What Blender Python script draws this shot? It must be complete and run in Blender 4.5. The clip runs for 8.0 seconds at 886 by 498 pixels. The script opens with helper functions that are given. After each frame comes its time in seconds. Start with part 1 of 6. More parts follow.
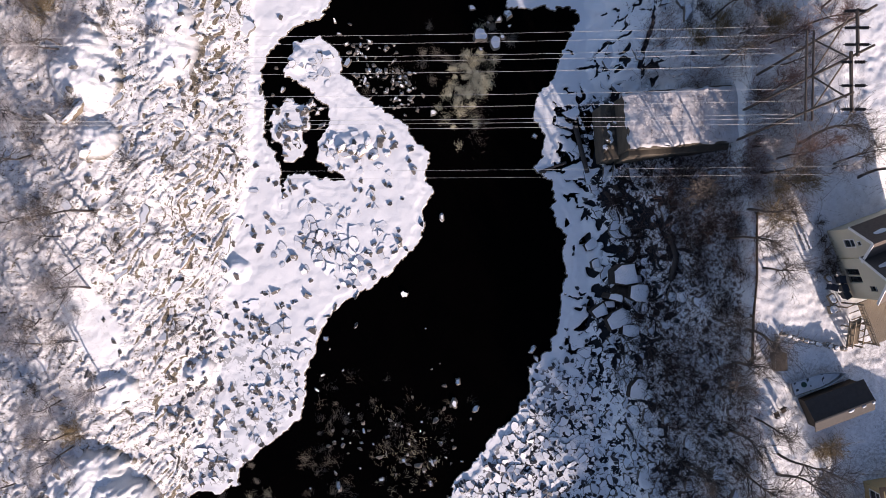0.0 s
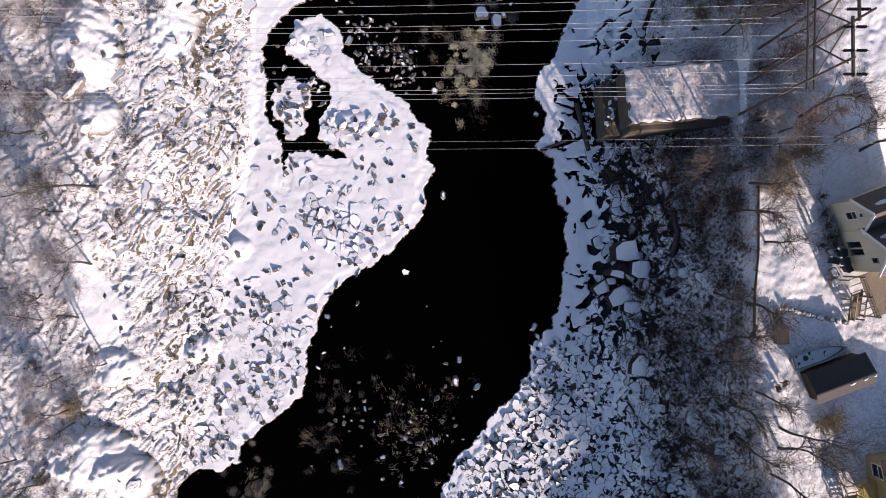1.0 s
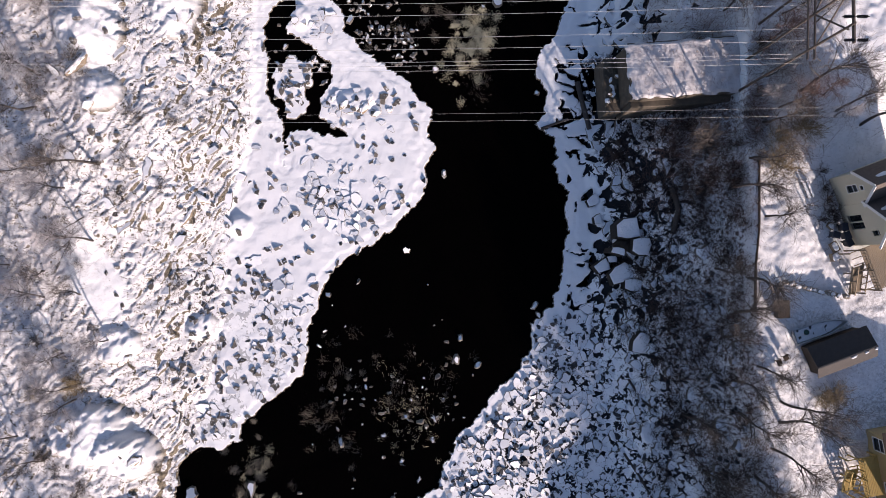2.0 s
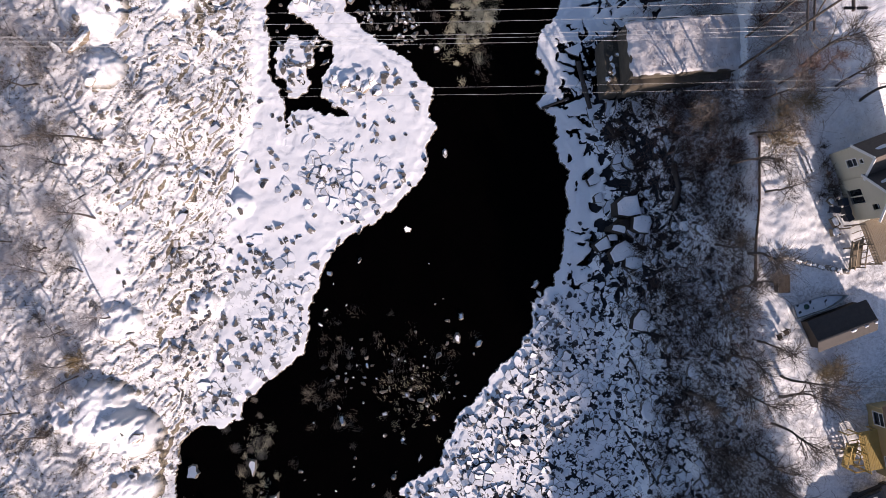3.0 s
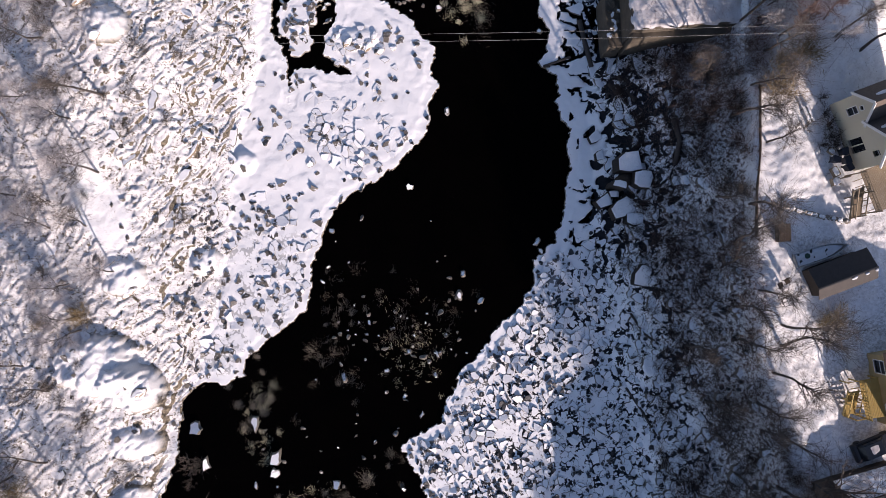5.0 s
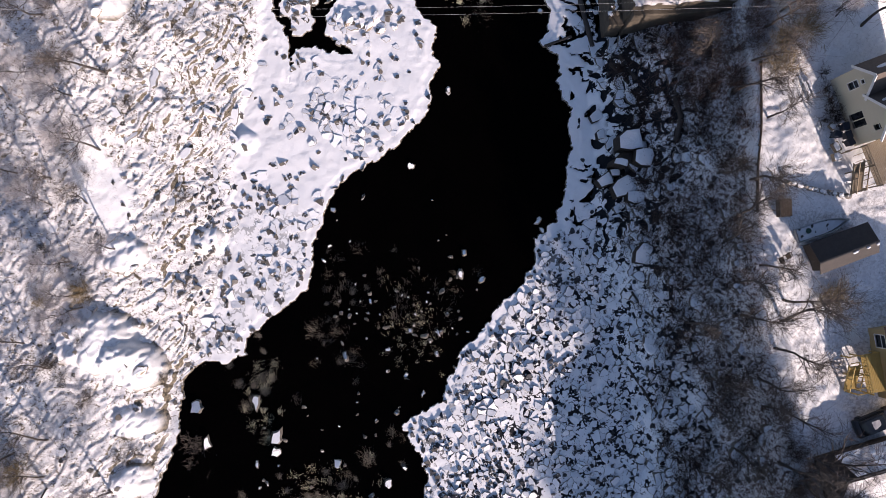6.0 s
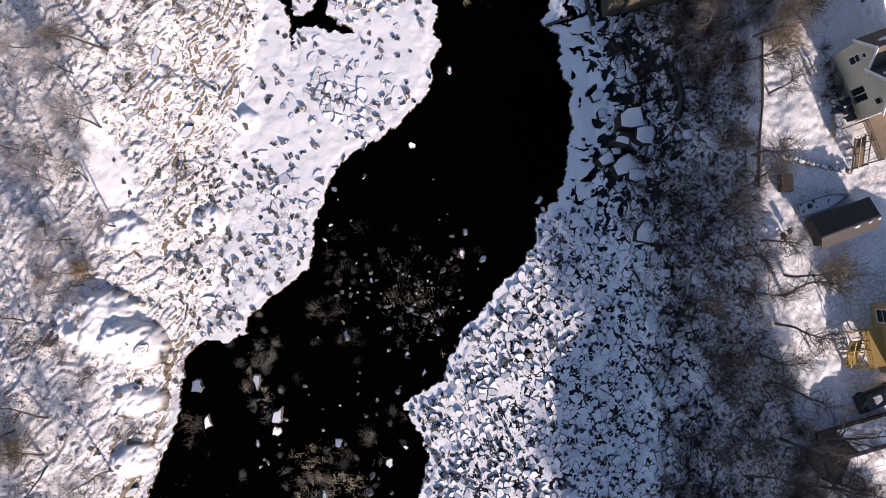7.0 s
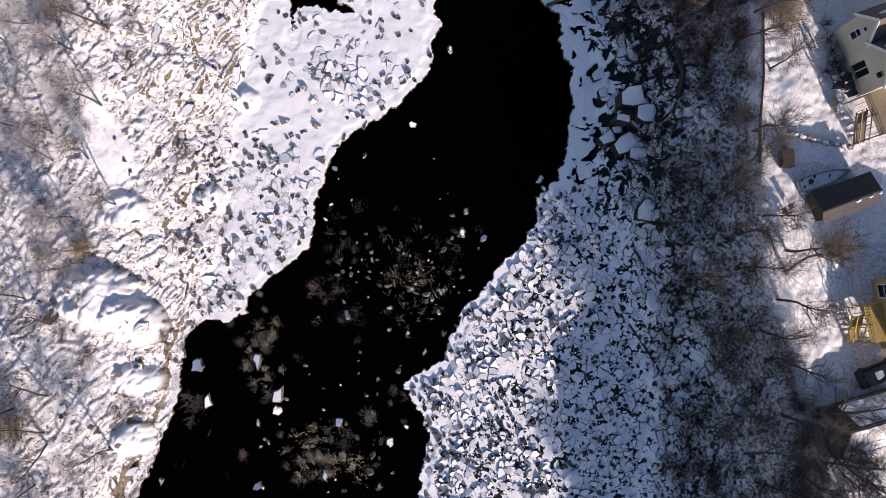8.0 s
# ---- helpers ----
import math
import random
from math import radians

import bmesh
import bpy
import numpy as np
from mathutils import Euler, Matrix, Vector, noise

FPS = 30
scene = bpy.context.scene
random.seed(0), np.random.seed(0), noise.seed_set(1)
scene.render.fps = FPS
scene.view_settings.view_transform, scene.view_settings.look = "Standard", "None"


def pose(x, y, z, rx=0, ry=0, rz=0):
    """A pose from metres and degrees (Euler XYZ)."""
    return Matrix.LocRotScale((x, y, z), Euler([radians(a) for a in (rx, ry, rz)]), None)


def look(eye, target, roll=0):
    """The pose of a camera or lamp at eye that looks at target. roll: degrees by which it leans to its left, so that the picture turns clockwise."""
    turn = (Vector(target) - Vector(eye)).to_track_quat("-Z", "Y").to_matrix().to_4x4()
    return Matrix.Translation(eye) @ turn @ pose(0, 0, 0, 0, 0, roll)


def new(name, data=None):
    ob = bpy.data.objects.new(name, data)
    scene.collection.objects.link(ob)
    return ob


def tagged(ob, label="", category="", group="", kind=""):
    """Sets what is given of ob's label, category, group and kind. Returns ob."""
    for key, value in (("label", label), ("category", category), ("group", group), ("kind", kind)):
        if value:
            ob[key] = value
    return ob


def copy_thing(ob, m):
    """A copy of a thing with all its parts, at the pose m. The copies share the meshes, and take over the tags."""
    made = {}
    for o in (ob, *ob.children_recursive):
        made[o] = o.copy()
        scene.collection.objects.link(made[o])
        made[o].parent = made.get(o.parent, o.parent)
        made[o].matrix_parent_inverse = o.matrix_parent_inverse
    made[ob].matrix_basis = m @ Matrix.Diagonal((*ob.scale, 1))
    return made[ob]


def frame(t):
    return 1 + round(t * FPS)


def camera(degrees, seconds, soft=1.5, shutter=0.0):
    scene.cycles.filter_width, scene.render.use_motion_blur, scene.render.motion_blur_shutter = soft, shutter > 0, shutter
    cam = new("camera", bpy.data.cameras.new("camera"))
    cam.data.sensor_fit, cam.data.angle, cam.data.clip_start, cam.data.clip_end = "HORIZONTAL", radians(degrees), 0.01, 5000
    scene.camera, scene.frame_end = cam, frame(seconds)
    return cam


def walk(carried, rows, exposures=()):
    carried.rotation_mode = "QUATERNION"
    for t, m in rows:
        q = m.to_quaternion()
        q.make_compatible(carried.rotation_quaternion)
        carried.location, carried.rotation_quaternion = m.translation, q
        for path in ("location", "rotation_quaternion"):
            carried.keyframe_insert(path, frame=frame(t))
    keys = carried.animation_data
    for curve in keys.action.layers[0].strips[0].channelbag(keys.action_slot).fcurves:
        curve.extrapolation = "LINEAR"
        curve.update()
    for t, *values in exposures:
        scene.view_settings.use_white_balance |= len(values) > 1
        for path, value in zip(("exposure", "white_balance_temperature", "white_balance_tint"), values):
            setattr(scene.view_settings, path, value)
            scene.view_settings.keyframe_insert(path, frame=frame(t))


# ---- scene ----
cam = camera(61.9, 8.0, 0.55)
METRES, EYE, TILT, LEAN, TURN = 20.5, 81.7, -89.0, 0.0, 0.0
ROWS = [
    (0.0, 0.0, 0.0, 0.0, 0.0, 0.0, -0.0),
    (0.5, -0.0026, 0.0006, -0.0664, 0.02, 0.09, -0.01),
    (1.0, -0.0046, 0.0009, -0.1293, 0.03, 0.14, -0.01),
    (1.5, -0.0068, 0.0004, -0.1943, 0.04, 0.23, -0.02),
    (3.0, -0.0124, -0.0119, -0.3798, 0.07, 0.44, -0.04),
    (3.5, -0.0166, -0.0168, -0.4401, 0.03, 0.48, -0.06),
    (4.0, -0.0186, -0.0201, -0.5024, 0.04, 0.56, -0.07),
    (4.5, -0.0222, -0.0224, -0.5646, 0.03, 0.62, -0.07),
    (6.0, -0.0311, -0.0246, -0.7528, 0.04, 0.86, -0.09),
    (6.5, -0.0352, -0.0244, -0.8138, 0.02, 0.93, -0.1),
    (7.0, -0.0391, -0.0213, -0.8752, -0.0, 1.0, -0.11),
    (7.5, -0.043, -0.0167, -0.9388, -0.03, 1.11, -0.11),
    (8.0, -0.0447, -0.0141, -0.9977, -0.03, 1.16, -0.12),
]
walk(cam, [(t, pose(0, 0, EYE, TILT, LEAN, TURN) @ pose(METRES * x, METRES * y, METRES * z, 90 + pitch, roll, yaw)) for t, x, y, z, yaw, pitch, roll in ROWS],
     [(0.0, 0.42, 6500, 21), (8.0, 0.42, 6500, 21)])

# ---- world, sun, exposure ----
SUN_ELEVATION, SUN_AZIMUTH = 19.8, 152.0  # degrees; azimuth clockwise from +y
world = bpy.data.worlds.new("winter_sky")
scene.world = world
world.use_nodes = True
_wn = world.node_tree.nodes
_sky = _wn.new("ShaderNodeTexSky")
_sky.sky_type, _sky.sun_disc = "NISHITA", False
_sky.ozone_density = 2.3
_sky.sun_elevation, _sky.sun_rotation = radians(SUN_ELEVATION), radians(SUN_AZIMUTH)
world.node_tree.links.new(_sky.outputs[0], _wn["Background"].inputs[0])
_wn["Background"].inputs[1].default_value = 0.102
_sun = bpy.data.lights.new("sun", "SUN")
_sun.energy, _sun.angle, _sun.color = 5.0, radians(0.5), (1.0, 0.868, 0.75)
sun = new("sun", _sun)
_az, _el = radians(SUN_AZIMUTH), radians(SUN_ELEVATION)
SUN_DIR = Vector((math.sin(_az) * math.cos(_el), math.cos(_az) * math.cos(_el), math.sin(_el)))
sun.matrix_world = look(SUN_DIR * 300, (0, 0, 0))

# ---- materials ----


class Mat:
    """A small helper to wire one procedural material."""

    def __init__(self, name, rough=0.7, metal=0.0, spec=0.4):
        self.m = bpy.data.materials.new(name)
        self.m.use_nodes = True
        self.t = self.m.node_tree
        self.b = self.t.nodes["Principled BSDF"]
        self.b.inputs["Roughness"].default_value = rough
        self.b.inputs["Metallic"].default_value = metal
        self.b.inputs["Specular IOR Level"].default_value = spec
        self.co = self.node("ShaderNodeTexCoord").outputs["Object"]
        self.ge = self.node("ShaderNodeNewGeometry")

    def node(self, kind):
        return self.t.nodes.new(kind)

    def put(self, sock, v):
        if isinstance(v, bpy.types.NodeSocket):
            self.t.links.new(v, sock)
        elif isinstance(v, tuple) and len(v) == 3:
            sock.default_value = (*v, 1) if len(sock.default_value) == 4 else v
        else:
            sock.default_value = v

    def noise(self, scale, detail=4.0, rough=0.6, stretch=None, world_co=False):
        n = self.node("ShaderNodeTexNoise")
        self.put(n.inputs["Scale"], scale), self.put(n.inputs["Detail"], detail), self.put(n.inputs["Roughness"], rough)
        src = self.ge.outputs["Position"] if world_co else self.co
        if stretch:
            mp = self.node("ShaderNodeMapping")
            self.put(mp.inputs["Scale"], stretch[0]), self.put(mp.inputs["Rotation"], stretch[1])
            self.put(mp.inputs["Vector"], src)
            src = mp.outputs[0]
        self.put(n.inputs["Vector"], src)
        return n.outputs["Fac"]

    def ramp(self, v, a, b):
        r = self.node("ShaderNodeMapRange")
        r.interpolation_type = "SMOOTHSTEP"
        self.put(r.inputs[0], v), self.put(r.inputs[1], a), self.put(r.inputs[2], b)
        return r.outputs[0]

    def math(self, op, a, b=0.0):
        n = self.node("ShaderNodeMath")
        n.operation = op
        self.put(n.inputs[0], a), self.put(n.inputs[1], b)
        return n.outputs[0]

    def mix(self, f, a, b):
        n = self.node("ShaderNodeMix")
        n.data_type = "RGBA"
        self.put(n.inputs[0], f), self.put(n.inputs[6], a), self.put(n.inputs[7], b)
        return n.outputs[2]

    def attr(self, name):
        n = self.node("ShaderNodeAttribute")
        n.attribute_name = name
        return n.outputs["Fac"]

    def up(self):
        n = self.node("ShaderNodeSeparateXYZ")
        self.put(n.inputs[0], self.ge.outputs["Normal"])
        return n.outputs[2]

    def rand(self):
        return self.node("ShaderNodeObjectInfo").outputs["Random"]

    def island(self):
        return self.ge.outputs["Random Per Island"]

    def color(self, v):
        self.put(self.b.inputs["Base Color"], v)
        return self

    def bump(self, h, strength=0.4, dist=0.05):
        n = self.node("ShaderNodeBump")
        self.put(n.inputs["Strength"], strength), self.put(n.inputs["Distance"], dist), self.put(n.inputs["Height"], h)
        self.put(self.b.inputs["Normal"], n.outputs[0])
        return self


def mat_ground():
    k = Mat("snow_ground", 0.75, 0, 0.25)
    snow = k.mix(k.noise(0.35, 5), (0.80, 0.82, 0.855), (0.90, 0.90, 0.905))
    # grainy wind crust; its grey also tones down sunlight on the left slope
    dulled_crust = k.mix(k.ramp(k.noise(5.5, 5, 0.7), 0.35, 0.62), (0.50, 0.495, 0.505), (0.75, 0.75, 0.765))
    snow = k.mix(k.math("MULTIPLY", k.attr("rocky"), k.ramp(k.noise(0.5, 4), 0.22, 0.55)), snow, dulled_crust)
    trodden = k.mix(k.ramp(k.noise(3.8, 5, 0.75), 0.36, 0.6), (0.36, 0.34, 0.335), (0.80, 0.795, 0.80))
    snow = k.mix(k.attr("worn"), snow, trodden)
    rock = k.mix(k.ramp(k.noise(4.5, 6, 0.7), 0.35, 0.65), (0.03, 0.028, 0.025), (0.235, 0.195, 0.14))
    litter = k.mix(k.noise(3.0, 6), (0.03, 0.021, 0.021), (0.18, 0.132, 0.122))
    steep = k.ramp(k.math("ADD", k.up(), k.math("MULTIPLY", k.math("SUBTRACT", k.noise(1.1, 5), 0.5), 0.6)), 0.775, 0.735)
    bare = k.ramp(k.math("ADD", k.attr("bare"), k.math("MULTIPLY", k.math("SUBTRACT", k.noise(2.6, 6, 0.75), 0.5), 1.7)), 0.42, 0.56)
    # broken outcrop edges along the strike of the ledges
    strike = k.noise(0.30, 5, 0.60, ((1.0, 2.1, 1.0), (0, 0, radians(-56))))
    band = k.math("ABSOLUTE", k.math("SUBTRACT", k.math("FRACT", k.math("MULTIPLY", strike, 11.0)), 0.5))
    edge = k.math("MULTIPLY", k.ramp(band, 0.095, 0.075), k.ramp(k.noise(0.9, 4), 0.49, 0.515))
    edge = k.math("MULTIPLY", edge, k.attr("rocky"))
    # narrow open gaps between frozen slabs in the shaded jam
    warp = k.node("ShaderNodeVectorMath")
    warp.operation = "ADD"
    nz = k.node("ShaderNodeTexNoise")
    k.put(nz.inputs["Scale"], 1.3), k.put(nz.inputs["Vector"], k.co)
    k.put(warp.inputs[0], k.co), k.put(warp.inputs[1], nz.outputs["Color"])
    cell = k.node("ShaderNodeTexVoronoi")
    cell.feature = "DISTANCE_TO_EDGE"
    k.put(cell.inputs["Scale"], 1.25), k.put(cell.inputs["Vector"], warp.outputs[0])
    width = k.math("MULTIPLY", k.ramp(k.noise(0.9, 4), 0.46, 0.68), 0.24)
    small = k.node("ShaderNodeTexVoronoi")
    small.feature = "DISTANCE_TO_EDGE"
    k.put(small.inputs["Scale"], 1.7), k.put(small.inputs["Vector"], warp.outputs[0])
    fine = k.attr("fine")
    wide_gap = k.math("MULTIPLY", k.math("LESS_THAN", cell.outputs["Distance"], width), k.math("LESS_THAN", fine, 0.5))
    fine_gap = k.math("MULTIPLY", k.math("LESS_THAN", small.outputs["Distance"], k.math("MULTIPLY", width, 1.1)), k.math("GREATER_THAN", fine, 0.5))
    gap = k.math("MULTIPLY", k.math("MAXIMUM", wide_gap, fine_gap), k.ramp(k.attr("jam"), 0.2, 0.8))
    # thin crevices between snow pillows on the ledges, and open cracks in the shelf ice
    crevice = k.math("LESS_THAN", cell.outputs["Distance"], k.math("MULTIPLY", k.ramp(k.noise(1.4, 5), 0.50, 0.70), 0.075))
    edge = k.math("MAXIMUM", edge, k.math("MULTIPLY", crevice, k.math("GREATER_THAN", k.attr("rocky"), 0.45)))
    split = k.math("GREATER_THAN", k.math("ADD", k.attr("crack"), k.math("MULTIPLY", k.math("SUBTRACT", k.noise(2.1, 3), 0.5), 0.75)), 0.5)
    gap = k.math("MAXIMUM", gap, split)
    c = k.mix(k.math("MAXIMUM", k.math("MULTIPLY", steep, k.math("MAXIMUM", k.attr("rocky"), k.attr("rim"))), edge), snow, rock)
    c = k.mix(bare, c, litter)
    k.color(k.mix(gap, c, (0.009, 0.011, 0.016)))
    relief = k.math("ADD", k.noise(1.3, 6), k.math("MULTIPLY", k.noise(6.0, 4), 0.32))
    relief = k.math("SUBTRACT", relief, k.math("MULTIPLY", k.math("MAXIMUM", edge, gap), 0.9))
    return k.bump(relief, 0.24, 0.14).m


def mat_ice():
    k = Mat("snowy_ice", 0.6, 0, 0.35)
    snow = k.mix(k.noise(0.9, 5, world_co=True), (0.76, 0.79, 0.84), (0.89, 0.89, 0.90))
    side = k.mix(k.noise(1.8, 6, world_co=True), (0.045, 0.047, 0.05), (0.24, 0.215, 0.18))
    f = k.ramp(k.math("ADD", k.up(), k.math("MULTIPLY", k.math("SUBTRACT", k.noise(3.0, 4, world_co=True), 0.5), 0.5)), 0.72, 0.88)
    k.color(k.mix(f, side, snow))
    return k.bump(k.noise(2.2, 6, world_co=True), 0.4, 0.12).m


def mat_bare_ice(name, dark, light, cover):
    k = Mat(name, 0.45, 0, 0.4)
    c = k.mix(k.noise(1.1, 6, world_co=True), dark, light)
    f = k.ramp(k.noise(2.6, 5, world_co=True), cover, cover + 0.1)
    k.color(k.mix(f, c, (0.78, 0.79, 0.82)))
    return k.bump(k.noise(3.0, 6, world_co=True), 0.5, 0.1).m


def mat_water():
    k = Mat("black_river_water", 0.12, 0, 0.02)
    k.color(k.mix(k.noise(0.25, 4), (0.0002, 0.0002, 0.0002), (0.0012, 0.0008, 0.0007)))
    return k.bump(k.noise(1.2, 3), 0.08, 0.05).m


def mat_plain(name, a, b, scale=3.0, rough=0.75, metal=0.0, spec=0.3, bump=0.3, dist=0.02, stretch=None, snow=0.0):
    k = Mat(name, rough, metal, spec)
    c = k.mix(k.noise(scale, 6, 0.65, stretch), a, b)
    if snow > 0:
        f = k.ramp(k.math("ADD", k.math("MULTIPLY", k.up(), 0.5), k.math("MULTIPLY", k.noise(scale * 0.4, 5), 0.7)), 1.0 - snow * 0.35, 1.06 - snow * 0.35)
        c = k.mix(f, c, (0.82, 0.83, 0.85))
    k.color(c)
    return k.bump(k.noise(scale * 3, 5), bump, dist).m


M_GROUND, M_ICE, M_WATER = mat_ground(), mat_ice(), mat_water()
M_BAREICE = mat_bare_ice("bare_grey_ice", (0.035, 0.037, 0.042), (0.20, 0.175, 0.145), 0.56)
# near-black: the shade of gaps between slabs is put into this colour
M_GAPICE = mat_bare_ice("gap_dark_ice", (0.006, 0.008, 0.012), (0.055, 0.058, 0.066), 0.6)
M_BARK = mat_plain("grey_bark", (0.024, 0.020, 0.019), (0.095, 0.08, 0.072), 6.0)
M_TWIG = mat_plain("grey_twigs", (0.06, 0.05, 0.045), (0.16, 0.135, 0.115), 2.0)
M_BRUSH = mat_plain("dark_brush", (0.016, 0.012, 0.012), (0.085, 0.058, 0.052), 1.2)
M_HAZE = mat_plain("brown_saplings", (0.072, 0.046, 0.041), (0.28, 0.188, 0.162), 1.2)
M_FROST = mat_plain("pale_grey_twigs", (0.25, 0.235, 0.242), (0.52, 0.488, 0.495), 2.0)
M_DRY = mat_plain("dry_tan_stems", (0.11, 0.08, 0.04), (0.29, 0.22, 0.12), 2.0)
M_CONCRETE = mat_plain("old_concrete", (0.035, 0.03, 0.024), (0.15, 0.125, 0.095), 1.2, 0.85, bump=0.5, dist=0.06)
M_POLE = mat_plain("weathered_pole_wood", (0.05, 0.04, 0.034), (0.12, 0.097, 0.082), 4.0)
M_STEEL = mat_plain("dark_steel", (0.04, 0.04, 0.045), (0.09, 0.09, 0.09), 4.0, 0.5, 0.6)
M_WIRE = mat_plain("aluminium_wire", (0.42, 0.42, 0.42), (0.58, 0.58, 0.57), 1.0, 0.7, 0.0, 0.1)
M_SIDING = mat_plain("cream_siding", (0.52, 0.48, 0.36), (0.62, 0.58, 0.45), 1.5, 0.6, bump=0.2, stretch=((1, 1, 9), (0, 0, 0)))
M_ROOF = mat_plain("brown_shingle_roof", (0.075, 0.06, 0.052), (0.17, 0.138, 0.115), 5.0, 0.9)
M_SHED = mat_plain("dark_shed_roofing", (0.028, 0.025, 0.025), (0.07, 0.06, 0.055), 2.5, 0.7)
M_DECK = mat_plain("grey_deck_timber", (0.16, 0.125, 0.085), (0.34, 0.27, 0.19), 3.0, 0.8)
M_YELLOW = mat_plain("yellow_new_timber", (0.30, 0.205, 0.06), (0.48, 0.35, 0.125), 2.0, 0.7)
M_DARK = mat_plain("dark_opening", (0.01, 0.01, 0.012), (0.025, 0.025, 0.03), 2.0, 0.3)
M_TRIM = mat_plain("white_trim", (0.70, 0.70, 0.68), (0.80, 0.80, 0.78), 2.0, 0.5)
M_WEED = mat_plain("pale_river_weed", (0.05, 0.04, 0.018), (0.72, 0.67, 0.47), 1.3, 0.8)
M_DIMWEED = mat_plain("dim_river_weed", (0.010, 0.009, 0.007), (0.20, 0.175, 0.14), 0.8, 0.8)
M_STONE = mat_plain("grey_field_stone", (0.13, 0.115, 0.10), (0.32, 0.29, 0.25), 2.0, 0.85, bump=0.5, dist=0.05, snow=0.7)
M_BLOCK = mat_plain("grey_block", (0.05, 0.048, 0.048), (0.22, 0.20, 0.18), 1.4, 0.85, bump=0.5, dist=0.05, snow=1.45)
M_ROCK = mat_plain("tan_boulder", (0.12, 0.10, 0.08), (0.36, 0.28, 0.19), 1.6, 0.85, bump=0.6, dist=0.06, snow=1.0)

# ---- mesh helpers ----


def mesh(name, verts, faces, material, smooth=False):
    me = bpy.data.meshes.new(name)
    me.from_pydata([tuple(v) for v in verts], [], faces)
    me.materials.append(material)
    if smooth:
        me.polygons.foreach_set("use_smooth", [True] * len(me.polygons))
    me.update()
    return me


def part(name, bm, material, parent, label=""):
    """One bmesh as one mesh object under a thing or a part."""
    me = bpy.data.meshes.new(name)
    bm.to_mesh(me)
    bm.free()
    me.materials.append(material)
    ob = new(name, me)
    ob.parent = parent
    return tagged(ob, label) if label else ob


def piece(name, me, parent, m=None):
    ob = new(name, me)
    ob.parent = parent
    if m is not None:
        ob.matrix_basis = m
    return ob


def empty(name, at, turn=0.0, label="", category="", group="", kind=""):
    ob = new(name)
    ob.matrix_basis = pose(*at, 0, 0, turn)
    return tagged(ob, label, category, group, kind)


def box(bm, x0, y0, z0, x1, y1, z1, m=None, bevel=0.0):
    r = bmesh.ops.create_cube(bm, size=1, matrix=Matrix.Translation(((x0 + x1) / 2, (y0 + y1) / 2, (z0 + z1) / 2)) @ Matrix.Diagonal((x1 - x0, y1 - y0, z1 - z0, 1)))
    vs = r["verts"]
    if bevel:
        es = list({e for v in vs for e in v.link_edges})
        vs = list({v for f in bmesh.ops.bevel(bm, geom=es, offset=bevel, segments=1, affect="EDGES")["faces"] for v in f.verts} | {v for v in vs if v.is_valid})
    if m is not None:
        bmesh.ops.transform(bm, matrix=m, verts=vs)
    return vs


def beam(bm, a, b, w, h=None, bevel=0.0):
    """A bar of rectangular section from a to b."""
    a, b = Vector(a), Vector(b)
    d = b - a
    q = d.to_track_quat("X", "Z").to_matrix().to_4x4()
    h = h or w
    return box(bm, 0, -w / 2, -h / 2, d.length, w / 2, h / 2, Matrix.Translation(a) @ q, bevel)


def rod(bm, a, b, r0, r1=None, n=8):
    """A tapered round bar from a to b."""
    a, b = Vector(a), Vector(b)
    d = b - a
    q = d.to_track_quat("Z", "Y").to_matrix().to_4x4()
    bmesh.ops.create_cone(bm, cap_ends=True, segments=n, radius1=r0, radius2=r1 if r1 is not None else r0, depth=d.length, matrix=Matrix.Translation((a + b) / 2) @ q)


def bm_new():
    return bmesh.new()


LATTICES = {}


def lattice(seed):
    if seed not in LATTICES:
        LATTICES[seed] = np.random.default_rng(seed).random((256, 256))
    return LATTICES[seed]


def vnoise(x, y, seed):
    """Smooth value noise in [0, 1]."""
    g = lattice(seed)
    xi, yi = np.floor(x).astype(int), np.floor(y).astype(int)
    fx, fy = x - xi, y - yi
    fx, fy = fx * fx * (3 - 2 * fx), fy * fy * (3 - 2 * fy)
    a, b = g[xi % 256, yi % 256], g[(xi + 1) % 256, yi % 256]
    c, d = g[xi % 256, (yi + 1) % 256], g[(xi + 1) % 256, (yi + 1) % 256]
    return (a * (1 - fx) + b * fx) * (1 - fy) + (c * (1 - fx) + d * fx) * fy


def fbm(x, y, seed, octaves=4):
    v, amp, tot = 0.0, 1.0, 0.0
    for k in range(octaves):
        v, tot = v + amp * vnoise(x * 2**k + 17.3 * k, y * 2**k + 5.1 * k, seed + k), tot + amp
        amp *= 0.5
    return v / tot


def smooth(a, b, v):
    t = np.clip((v - a) / (b - a), 0, 1)
    return t * t * (3 - 2 * t)


